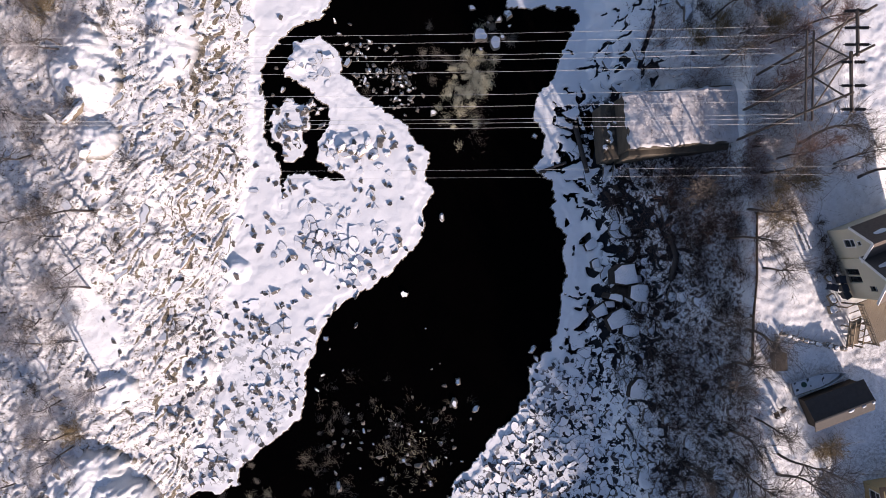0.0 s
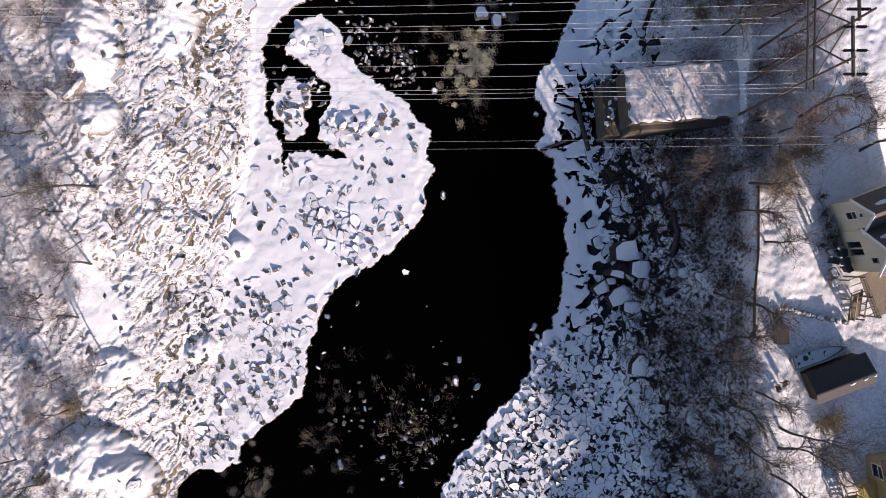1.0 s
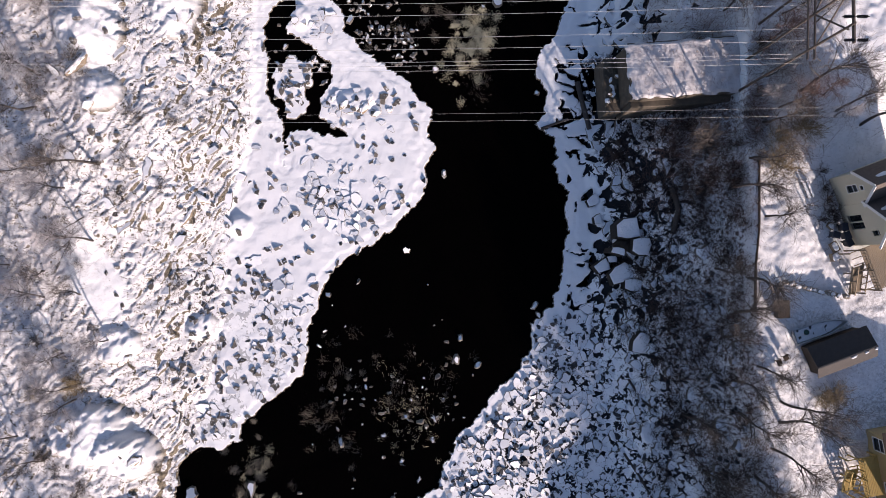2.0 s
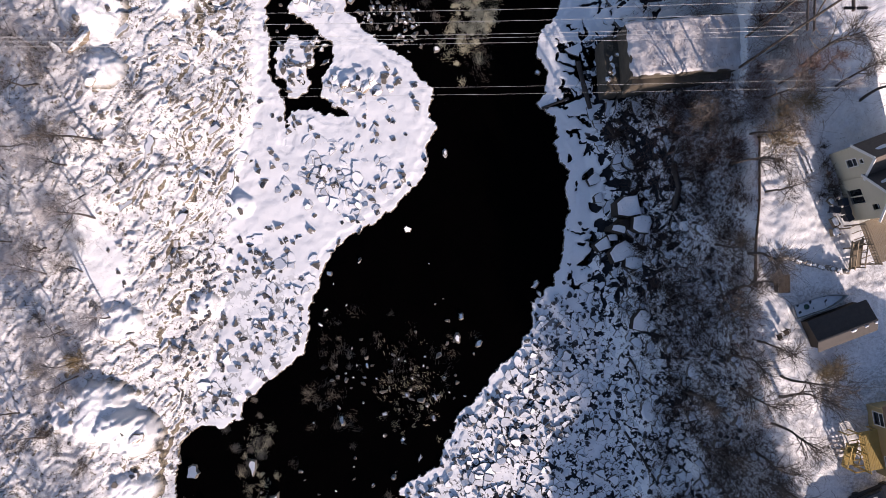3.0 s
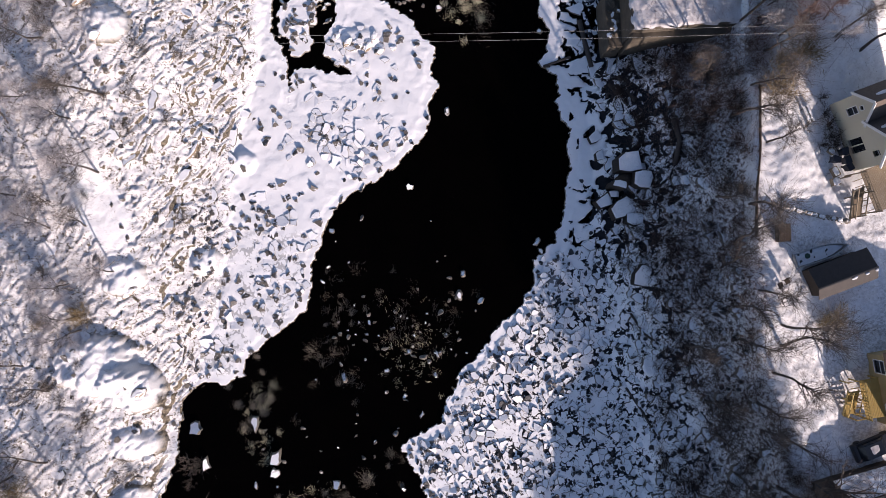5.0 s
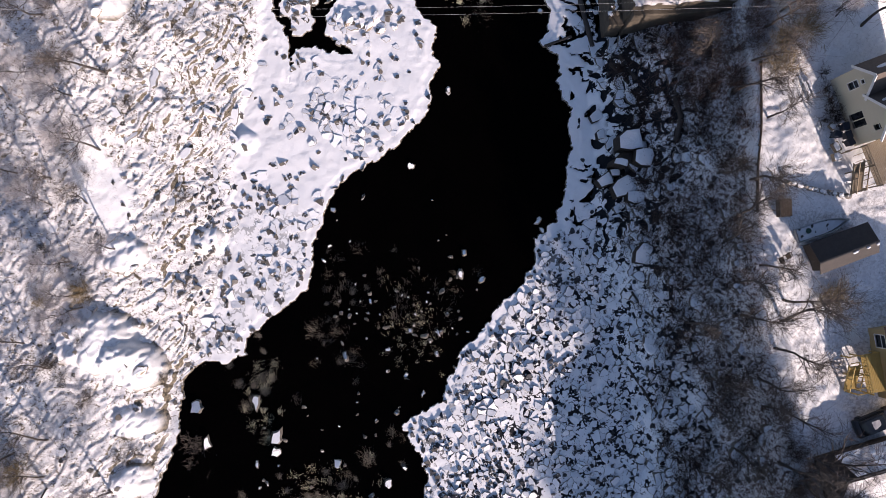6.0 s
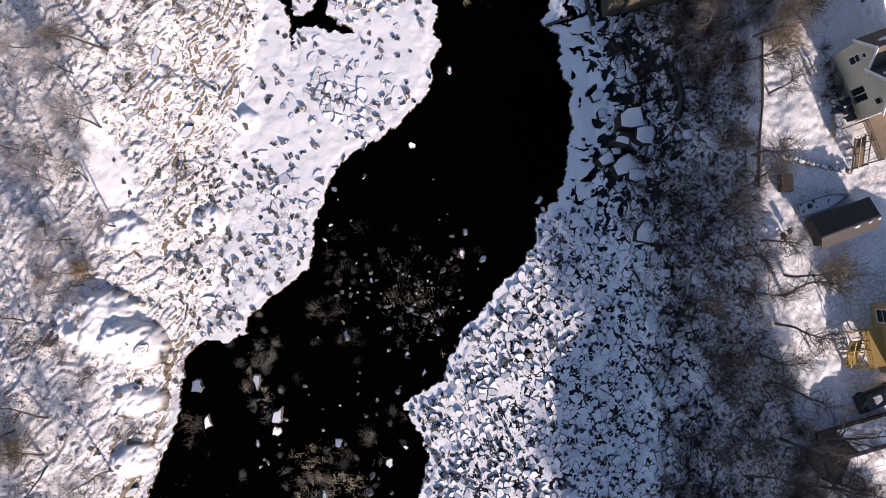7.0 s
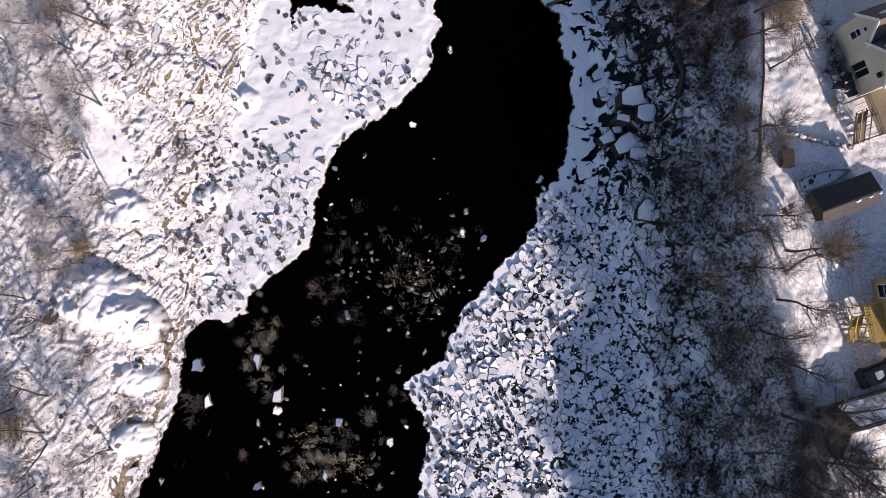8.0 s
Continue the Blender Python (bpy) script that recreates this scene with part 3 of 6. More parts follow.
def keep_right_lower(x, y):
    d = shore_d(x, y)
    return 0 if d < 0.5 or y >= -9 + 3 * math.sin(x * 0.8) or bank_v(x, y) > 12 else (0.3 if d < 2.5 else 0.5 if bank_v(x, y) < 5 else 0.25)


def keep_left_shelf(x, y):
    d = shore_d(x, y)
    if d < 0.5 or x > -1 or x < -21:
        return 0
    core = math.exp(-((x + 11.5) / 5) ** 2 - ((y - 2.5) / 4.5) ** 2) * 0.95 + math.exp(-((x + 12) / 4.5) ** 2 - ((y - 12.5) / 2.2) ** 2) * 0.8 + math.exp(-((x + 14) / 2) ** 2 - ((y - 22) / 2) ** 2) * 0.7
    low = 0.5 if y < -6 and x < -14.5 else 0.0
    return max(core, low, 0.03)


def keep_shard(x, y):
    d = shore_d(x, y)
    if d < 0.25 or x > -1:
        return 0
    core = math.exp(-((x + 11.5) / 5) ** 2 - ((y - 2.5) / 5) ** 2) * 0.36 + math.exp(-((x + 11) / 5) ** 2 - ((y - 12.5) / 2.5) ** 2) * 0.25
    isle = math.exp(-((x + 16.6) / 2.3) ** 2 - ((y - 14.8) / 3.4) ** 2) * 0.6
    return ((0.06 if x > -19 else 0.11 if x > -29 else 0.03) * (3.0 if y < -4 else 1.0) + core) * float(smooth(0.35, 0.6, vnoise(np.array(x / 2.5), np.array(y / 2.5), 77))) + isle


def keep_left_slope(x, y):
    d = shore_d(x, y)
    return 0 if d < 0.6 or x > -18 or (x > -20.5 and y > -4) else 0.13 if x > -30 else 0.03


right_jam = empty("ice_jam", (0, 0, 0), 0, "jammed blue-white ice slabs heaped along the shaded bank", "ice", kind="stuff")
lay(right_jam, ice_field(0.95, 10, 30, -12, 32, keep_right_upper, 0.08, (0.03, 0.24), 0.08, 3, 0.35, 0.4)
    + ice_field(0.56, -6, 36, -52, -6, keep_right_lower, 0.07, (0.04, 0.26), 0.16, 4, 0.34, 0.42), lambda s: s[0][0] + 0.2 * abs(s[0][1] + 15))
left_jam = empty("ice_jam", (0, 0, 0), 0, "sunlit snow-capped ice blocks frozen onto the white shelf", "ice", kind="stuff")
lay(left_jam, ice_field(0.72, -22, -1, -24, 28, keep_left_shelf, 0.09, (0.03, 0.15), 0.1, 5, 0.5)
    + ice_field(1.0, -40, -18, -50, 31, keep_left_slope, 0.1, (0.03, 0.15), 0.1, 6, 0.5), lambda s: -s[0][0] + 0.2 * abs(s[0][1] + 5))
# bare grey ice; its dark colour also carries the chunks' small shadows
chunks = empty("ice_chunks", (0, 0, 0), 0, "dark angular chunks of bare ice, shadow in their colour, strewn over sunlit snow", "ice", kind="stuff")
lay(chunks, ice_field(0.56, -40, -1, -48, 31, keep_shard, 0.05, (0.05, 0.19), 0.24, 7, 0.55, 0.1), lambda s: -s[0][0] + 0.2 * abs(s[0][1] + 5), "ice_chunk", 300, M_BAREICE)


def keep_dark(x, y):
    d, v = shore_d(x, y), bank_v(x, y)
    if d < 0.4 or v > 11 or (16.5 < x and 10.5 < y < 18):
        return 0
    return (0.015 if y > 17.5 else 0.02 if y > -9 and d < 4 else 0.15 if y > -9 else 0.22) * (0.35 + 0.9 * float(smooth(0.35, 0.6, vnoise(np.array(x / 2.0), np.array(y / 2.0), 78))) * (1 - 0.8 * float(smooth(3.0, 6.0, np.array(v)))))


# dark chunks stand in for deep shaded gaps between the slabs
chunks = empty("ice_chunks", (0, 0, 0), 0, "near-black ice chunks with gap shade in their colour in the shaded jam", "ice", kind="stuff")
lay(chunks, ice_field(0.44, -5, 33, -50, 31, keep_dark, 0.05, (0.04, 0.24), 0.25, 9, 0.6, 0.15), lambda s: s[0][0] + 0.2 * abs(s[0][1] + 15), "ice_chunk", 300, M_GAPICE)

# ---- floes and weed in the river ----


def floe(x, y, size, seed, bare=False):
    rng = random.Random(seed)
    size *= 0.85
    n = rng.randint(4, 7)
    st, tw = rng.uniform(0.9, 1.75), rng.uniform(0, 3.14)
    poly = []
    for k in range(n):
        a, r = 6.283 * (k + rng.uniform(-0.3, 0.3)) / n, size * rng.uniform(0.55, 1.2) / 2
        px, py = r * math.cos(a) * st, r * math.sin(a) / st**0.5
        poly.append((x + px * math.cos(tw) - py * math.sin(tw), y + px * math.sin(tw) + py * math.cos(tw)))
    c, vs, fs = slab(poly, 0.0, size * rng.uniform(0.2, 0.42), rng.gauss(0, 0.2), rng.gauss(0, 0.2) - 0.15, 0.0, rng, 0.0, ((1.12, -0.5, 0), (1.08, 0, 0.2), (rng.uniform(0.5, 0.8) if size < 1 else 0.86, 0, 1.0)))
    ob = new("ice_floe", mesh("ice_floe", vs, fs, M_BAREICE if bare else M_ICE))
    ob.matrix_basis = Matrix.Translation(c)
    tagged(ob, "small bare grey ice floe drifting on black water" if bare else "small white snow-topped ice floe drifting on black water" if size < 1 else "large white snow-topped ice floe grounded in black water", "ice floe", "floes in the river")


FLOES = [(-4.2, -3.6, 1.2), (-0.1, 5.0, 1.0), (9.8, -9.6, 1.1), (10.3, -10.7, 0.7), (-12, 26.8, 0.8), (-1.1, 16.6, 1.0), (-17.8, 19.2, 0.9), (-12.9, -8.4, 0.8), (-13.3, -12.5, 0.6), (1.6, -13.1, 1.1),
         (1.3, -15.7, 1.1), (3.6, -16.1, 0.9), (-11.4, -24.6, 1.1), (-8.1, 24.4, 1.0), (-10.6, 22.1, 1.2), (10.1, 13.9, 0.8), (4.2, 25.2, 2.5), (5.9, 24.3, 2.0), (7.0, 27.6, 1.5), (3.2, 28.2, 0.9), (6.6, 24.9, 1.0), (5.0, 26.6, 0.8), (6.2, 26.9, 0.9), (4.2, 23.6, 0.7), (7.4, 26.2, 0.6)]
FLOES_BELOW = [(-27.6, -30.4, 2.1), (-26.5, -34.1, 1.6), (-21.3, -29.6, 1.6), (-18.9, -33.6, 2.0), (-18.9, -35, 1.5), (-12.2, -36.3, 1.2), (-21.1, -43.3, 1.2), (-6.6, -38.5, 1.2), (-8.5, -39.9, 0.9),
               (-8.8, -41.7, 1.0), (-13.7, -42.3, 1.1), (-31.6, -42.8, 0.8), (-4.4, -21.8, 0.9), (-2.7, -22.4, 1.1), (-1.1, -22.2, 0.8), (-4.8, -26.7, 0.9), (-2.8, -28.6, 0.9), (-5.7, -30.7, 0.8),
               (-6.7, -23.9, 0.6), (-1.4, -24.3, 0.9)]
FLOES_POOL = [(-17.0, 17.9, 1.0), (-15.2, 16.8, 1.5), (-14.6, 17.9, 0.8), (-18.6, 17.2, 0.8), (-18.9, 18.6, 0.7), (-13.4, 15.2, 0.9), (-13.6, 17.0, 0.7), (-15.2, 15.6, 1.2), (-18.5, 21.5, 0.5), (-12.4, 10.2, 0.9), (-13.0, 12.6, 0.8), (-18.9, 13.4, 0.6)]
for k, (x, y, w) in enumerate(FLOES + FLOES_BELOW + FLOES_POOL):
    floe(x, y, w, 100 + k, k >= 45 and k % 3 > 0)
_r = random.Random(8)
for k in range(225):
    if k < 45 or k >= 200:
        x, y = _r.gauss(-4, 5.5), _r.gauss(-20, 5)
    elif k < 65 or k >= 185:
        x, y = _r.gauss(-11, 6.5), _r.gauss(-36, 6)
    else:
        x, y = (_r.gauss(-4.9, 1.2), _r.gauss(18.6, 1.9)) if k % 2 else (_r.gauss(-8.2, 2.0), _r.gauss(21.4, 2.0))
    if shore_d(x, y) < -0.7:
        floe(x, y, _r.uniform(0.25, 0.7) if k < 65 or k >= 185 else _r.uniform(0.25, 0.75), 300 + k, k % 3 > 0)


def weed_bed(x, y, w, l, n, length, seed, label, turn=90.0, spread=0.5, material=None, clumps=0):
    """Fine streaming strands just at the surface, evenly or in clumps."""
    rng = random.Random(seed)
    vs, fs = [], []
    heads = [(rng.gauss(0, w / 2.5), rng.gauss(0, l / 2.5), rng.uniform(0.12, 0.42) if material else rng.uniform(0.08, 0.38)) for _ in range(clumps)] or [(0, 0, 0)]
    for _ in range(n):
        hx, hy, hw = rng.choice(heads)
        px, py = (hx + rng.gauss(0, hw), hy + rng.gauss(0, hw)) if clumps else (rng.gauss(0, w / 2.5), rng.gauss(0, l / 2.5))
        if shore_d(x + px, y + py) > -0.3:
            continue
        swirl = float(fbm(np.array((x + px) / 1.7), np.array((y + py) / 1.7), 301, 2)) - 0.5
        a, r = radians(turn) + 5.0 * swirl + rng.gauss(0, spread * 0.35), rng.uniform(0.005, 0.014) * (1.15 if material else 0.85)
        if not material:
            length = 0.38 * rng.uniform(0.4, 1.7)
        pts = []
        for k in range(4):
            pts.append((px, py, 0.012 + 0.02 * rng.random()))
            a += rng.gauss(0.12, 0.3)
            px, py = px + math.cos(a) * length / 3, py + math.sin(a) * length / 3
        o = len(vs)
        for k, (qx, qy, qz) in enumerate(pts):
            ahead, back = pts[min(k + 1, 3)], pts[max(k - 1, 0)]
            ux, uy = ahead[0] - back[0], ahead[1] - back[1]
            m = math.hypot(ux, uy) + 1e-6
            rr = r * (1 - 0.25 * k)
            vs += [(qx - uy / m * rr, qy + ux / m * rr, qz), (qx + uy / m * rr, qy - ux / m * rr, qz + 0.004)]
        for k in range(3):
            fs += [(o + 2 * k, o + 2 * k + 1, o + 2 * k + 3), (o + 2 * k, o + 2 * k + 3, o + 2 * k + 2)]
    ob = new("river_weed", mesh("river_weed", vs, fs, material or M_DIMWEED))
    ob.matrix_basis = Matrix.Translation((x, y, 0))
    tagged(ob, label, "water weed", "weed beds", "stuff")


weed_bed(2.6, 18.6, 3.4, 6.4, 2600, 0.24, 1, "dense pale yellow-brown weed streaming at the water surface", 100, 0.9, M_WEED, 26)
weed_bed(2.8, 19.2, 3.0, 5.0, 6200, 0.22, 12, "pale yellow-brown weed heads at the water surface", 100, 0.9, M_WEED, 34)
weed_bed(-21.0, -29.5, 3.5, 6.0, 800, 0.34, 13, "pale smoky weed trailing off grounded floes", 70, 0.8, M_WEED, 16)
weed_bed(3.8, 15.6, 1.8, 3.4, 260, 0.9, 2, "thin tan weed trailing under the dark surface", 100, 0.4)
weed_bed(-2.2, 21.5, 4.5, 3.5, 1000, 0.6, 3, "sparse tan weed strands between the floes", clumps=9)
weed_bed(5.2, 25.5, 3.5, 3.0, 800, 0.6, 4, "sparse tan weed round pale grounded floes", clumps=7)
weed_bed(-6.5, 20.5, 4.0, 3.5, 260, 0.6, 5, "sparse tan weed strands between the floes", clumps=6)
weed_bed(-3.5, -18.5, 11, 8, 1000, 0.45, 6, "thin scattered brown weed in the shallows", clumps=50)
weed_bed(-13.0, -19.5, 5, 10, 1200, 0.45, 7, "thin scattered brown weed in the shallows", 85, 0.4, clumps=30)
weed_bed(-21.5, -28.5, 4, 6, 2300, 0.5, 8, "tan weed clumps round large grounded floes", 60, 0.5, clumps=10)
weed_bed(-14.5, -40.0, 9, 6, 2600, 0.5, 9, "tan weed clumps among scattered small floes", clumps=34)
weed_bed(-11.0, -25.0, 3, 1.2, 180, 0.5, 10, "thin scattered brown weed in the shallows", clumps=5)
weed_bed(-4.5, -22.5, 6, 6, 450, 0.3, 14, "pale weed wisps among drifting floes", 95, 0.8, M_WEED, 40)
weed_bed(-13.0, -40.5, 7, 5, 1000, 0.3, 15, "pale weed wisps among drifting floes", 95, 0.8, M_WEED, 34)
weed_bed(-7.0, -37.0, 4, 9, 1200, 0.45, 11, "thin scattered brown weed in the shallows", clumps=10)

# ---- boulders and logs ----


def lump(w, l, h, seed, rough=0.22, level=3, flat=0.0):
    """An angular boulder, its base at z = 0."""
    bm = bm_new()
    bmesh.ops.create_icosphere(bm, subdivisions=level, radius=0.5)
    rng = random.Random(seed)
    cuts = [(Vector((rng.gauss(0, 1), rng.gauss(0, 1), rng.gauss(0.2, 1))).normalized(), rng.uniform(0.30, 0.45)) for _ in range(9)]
    if flat:
        cuts.append((Vector((0.08, 0.05, 1)).normalized(), flat))
    off = Vector((seed * 3.7, seed * 1.3, 0))
    for v in bm.verts:
        for nrm, dist in cuts:
            k = v.co.dot(nrm) - dist
            if k > 0:
                v.co -= nrm * k
        v.co += v.co.normalized() * (noise.noise(v.co * 4 + off) * rough * 0.35)
        v.co = Vector((v.co.x * w, v.co.y * l, max(v.co.z, -0.25) * h + 0.25 * h))
    return bm


def boulder(x, y, w, l, h, turn, seed, material=None, label="tan rock boulder capped with white snow", sink=0.25, flat=0.0):
    me = bpy.data.meshes.new("boulder")
    bm = lump(w, l, h, seed, flat=flat)
    bm.to_mesh(me)
    bm.free()
    me.materials.append(material or M_ROCK)
    ob = new("boulder", me)
    ob.matrix_basis = pose(x, y, ground_at(x, y) - sink * h, 0, 0, turn)
    tagged(ob, label, "boulder", "boulders on the banks")


def snow_block(x, y, w, l, top, turn, seed, tip=0.0, cap=0.16):
    """An angular dark block that stands to the height top, with a flat snow cap."""
    rng = random.Random(seed)
    base = ground_at(x, y)
    ob = empty("snow_block", (x, y, base), turn, "angular dark block with a flat white snow top on shaded ice", "boulder", "blocks on the shaded bank")
    ring = [(u * w / 2 * rng.uniform(0.8, 1.08), q * l / 2 * rng.uniform(0.8, 1.08)) for u, q in ((-1, -0.8), (-0.2, -1.05), (0.9, -0.95), (1.05, 0.3), (0.8, 1), (-0.3, 0.95), (-1.05, 0.5))]
    n, high = len(ring), top - base
    for name, mat, lab, levels in (("body", M_BOULDER, "", ((1.1, -0.6), (1.06, 0.45 * high), (1.0, high - 0.06), (0.9, high))), ("snow_cap", M_SNOW, "smooth white snow cap", ((0.93, high - 0.1), (0.97, high + 0.3 * cap), (0.9, high + 0.8 * cap), (0.66, high + cap)))):
        bm = bm_new()
        rows = [[bm.verts.new((px * k + rng.gauss(0, 0.03), py * k + rng.gauss(0, 0.03), z + tip * px)) for px, py in ring] for k, z in levels]
        for lo, hi in zip(rows, rows[1:]):
            for i in range(n):
                j = (i + 1) % n
                bm.faces.new((lo[i], lo[j], hi[j], hi[i]))
        bm.faces.new(rows[-1])
        part(name, bm, mat, ob, lab)


M_BOULDER = mat_plain("dark_rock", (0.010, 0.009, 0.008), (0.06, 0.047, 0.038), 1.4, 0.8, bump=0.6, dist=0.08)
M_SNOW = mat_plain("loose_snow", (0.66, 0.68, 0.72), (0.86, 0.86, 0.87), 1.6, 0.75, spec=0.2, bump=0.7, dist=0.10)
for k, (x, y, w, l, top, turn, tip) in enumerate([(19.2, -1.3, 2.5, 2.2, 4.4, 8, 0.06), (20.4, -3.2, 1.9, 2.0, 4.9, -12, -0.05), (18.1, -3.7, 1.3, 0.8, 4.6, -15, 0.05), (17.0, -5.3, 1.7, 1.4, 1.9, 20, 0.1), (18.7, -6.1, 2.4, 1.9, 2.9, 25, 0.12),
                                                  (20.0, -7.3, 1.9, 1.4, 3.3, -10, 0.1), (17.9, -4.5, 1.0, 0.8, 2.4, 0, 0.0), (16.2, 1.9, 1.5, 1.2, 1.1, 30, 0.05), (16.6, -0.2, 0.9, 1.1, 1.0, 10, 0.0), (20.6, -13.3, 2.3, 1.7, 3.9, 60, 0.15)]):
    snow_block(x, y, w, l, max(top, ground_at(x, y) + 0.5), turn, 900 + k, tip)
boulder(19.0, -3.0, 2.6, 2.0, 2.4, 20, 931, M_BOULDER, "dark bare rock under snow-topped blocks", 0.2)
for k, (x, y, w, l, h) in enumerate([(21.7, -22.8, 2.2, 2.6, 1.4), (13.1, -42.4, 2.0, 1.9, 0.9), (20.8, -18.3, 1.3, 1.2, 0.8), (24.3, -3.5, 1.2, 1.4, 0.9), (13.8, -31.5, 1.4, 1.1, 0.6)]):
    boulder(x, y, w, l, h, 40 * k, 20 + k, M_BLOCK, "flat snow-topped grey block among shaded ice slabs", 0.2, 0.24)
_r = random.Random(12)
for k, (x, y, w, l, h) in enumerate([(-36.8, 14.8, 3.2, 1.2, 1.3), (-35.8, 11.0, 1.6, 1.2, 1.0), (-29.5, 9.2, 2.0, 1.0, 0.9), (-32.6, -25.8, 1.8, 1.2, 1.2), (-32.4, -33.2, 1.6, 1.0, 0.9), (-33.6, -15.2, 2.0, 0.9, 1.0),
                                     (-32.0, -17.0, 1.2, 1.0, 0.7), (-26.3, 2.0, 0.9, 2.4, 0.8), (-27.6, 0.0, 2.4, 0.8, 0.8), (-9.0, 12.2, 1.8, 0.9, 0.8), (-11.2, 12.5, 1.5, 0.9, 0.8), (-28.0, 14.5, 0.8, 2.2, 0.8), (-7.6, 11.7, 1.4, 0.8, 0.6), (-6.2, 12.0, 0.9, 0.7, 0.5), (-12.4, 13.4, 1.0, 0.8, 0.5), (-8.3, 13.3, 1.1, 0.7, 0.5)]):
    boulder(x, y, w, l, h, _r.uniform(25, 70), 260 + k)


def log(points, r, label):
    bm = bm_new()
    for a, b in zip(points, points[1:]):
        za, zb = ground_at(*a) + r * 0.9, ground_at(*b) + r * 0.9
        rod(bm, (*a, za), (*b, zb), r, r * 0.85, 9)
    me = bpy.data.meshes.new("driftwood_log")
    bm.to_mesh(me)
    bm.free()
    me.materials.append(M_BARK)
    tagged(new("driftwood_log", me), label, "log", "driftwood on the bank")


log([(14.6, 15.1), (15.2, 12.6), (15.9, 9.8)], 0.3, "dark brown drift log lying across shelf ice")
log([(18.4, 8.2), (19.9, 5.2)], 0.24, "dark drift log wedged between ice slabs")
log([(17.6, 7.6), (19.2, 4.9)], 0.18, "thin dark drift log wedged between ice slabs")
log([(23.2, 2.8), (23.7, 0.4), (23.3, -1.8)], 0.3, "dark curved dead trunk lying in brush")
log([(19.4, -25.6), (21.0, -28.0), (22.4, -30.6)], 0.14, "long dark fallen trunk across broken ice")
log([(19.6, -17.4), (21.0, -19.6), (22.2, -20.6)], 0.13, "dark fallen branch across broken ice")
log([(10.6, 9.9), (13.6, 11.0)], 0.16, "thin dark drift log at the ice edge")

# ---- bare trees and brush ----


def tube(vs, fs, pts, radii, n):
    """A tapered bent tube through pts, appended to vs and fs."""
    o = len(vs)
    for k, p in enumerate(pts):
        d = (pts[min(k + 1, len(pts) - 1)] - pts[max(k - 1, 0)]).normalized()
        s = d.cross(Vector((0.3, 0.9, 0.1))).normalized()
        t = d.cross(s)
        for j in range(n):
            a = 6.28319 * j / n
            vs.append(p + (s * math.cos(a) + t * math.sin(a)) * radii[k])
    for k in range(len(pts) - 1):
        for j in range(n):
            i = (j + 1) % n
            fs.append((o + k * n + j, o + k * n + i, o + (k + 1) * n + i, o + (k + 1) * n + j))


def grow(rng, start, way, length, r, bend, steps, rise=0.0):
    pts, radii, p, d = [start.copy()], [r], start.copy(), way.normalized()
    for k in range(steps):
        d = (d + Vector((rng.gauss(0, bend), rng.gauss(0, bend), rng.gauss(0, bend) + rise))).normalized()
        p = p + d * (length / steps)
        pts.append(p.copy())
        radii.append(r * (1 - (0.8 if steps > 1 else 0.5) * (k + 1) / steps))
    return pts, radii


def side_way(rng, d, spread):
    v = Vector((rng.gauss(0, 1), rng.gauss(0, 1), rng.gauss(0, 1)))
    v = (v - d * v.dot(d)).normalized()
    return (d * math.cos(spread) + v * math.sin(spread)).normalized()


def bare_tree(name, height, seed, limbs, sub, twigs, spread=0.9, twig_mat=None, lean=0.08, fork=0.3, steps=2, thick=0.017):
    """A leafless tree at the origin: trunk, limbs and twigs."""
    rng = random.Random(seed)
    top = new(name)
    r = height * 0.012 + 0.03
    tv, tf, wv, wf = [], [], [], []
    pts, radii = grow(rng, Vector((0, 0, -0.4)), Vector((rng.gauss(0, lean), rng.gauss(0, lean), 1)), height, r, 0.09, 9, 0.05)
    tube(tv, tf, pts, radii, 7)
    carriers = []
    for _ in range(limbs):
        t = rng.uniform(fork, 0.97) ** 0.8 * 8.99
        k = int(t)
        p, d = pts[k].lerp(pts[k + 1], t - k), (pts[k + 1] - pts[k]).normalized()
        length = height * (0.62 - 0.5 * t / 9) * rng.uniform(0.6, 1.1)
        lp, lr = grow(rng, p, side_way(rng, d, rng.uniform(0.5, spread)), length, radii[k] * 0.5, 0.16, 6, 0.06)
        lv, lf = [], []
        tube(lv, lf, lp, lr, 4)
        carriers.append((lp, lr))
        for _ in range(sub):
            q = rng.randint(1, 5)
            sp, sr = grow(rng, lp[q], side_way(rng, (lp[q + 1] - lp[q]).normalized(), rng.uniform(0.4, 0.9)), length * rng.uniform(0.3, 0.55), max(lr[q] * 0.6, 0.012), 0.2, 4, 0.04)
            tube(lv, lf, sp, sr, 3)
            carriers.append((sp, sr))
        piece("limb", mesh("limb", lv, lf, M_BARK), top)
    carriers.append((pts[4:], radii[4:]))
    for _ in range(twigs):
        cp, cr = rng.choice(carriers)
        q = rng.randint(max(1, len(cp) // 3), len(cp) - 2)
        sp, sr = grow(rng, cp[q].lerp(cp[q + 1], rng.random()), side_way(rng, (cp[q + 1] - cp[q]).normalized(), rng.uniform(0.3, 1.0)), height * rng.uniform(0.05, 0.17), thick, 0.25, steps, 0.02)
        tube(wv, wf, sp, sr, 3)
    piece("trunk", mesh("trunk", tv, tf, M_BARK), top)
    tagged(piece("twig_spray", mesh("twig_spray", wv, wf, twig_mat or M_TWIG), top), kind="stuff")
    return top


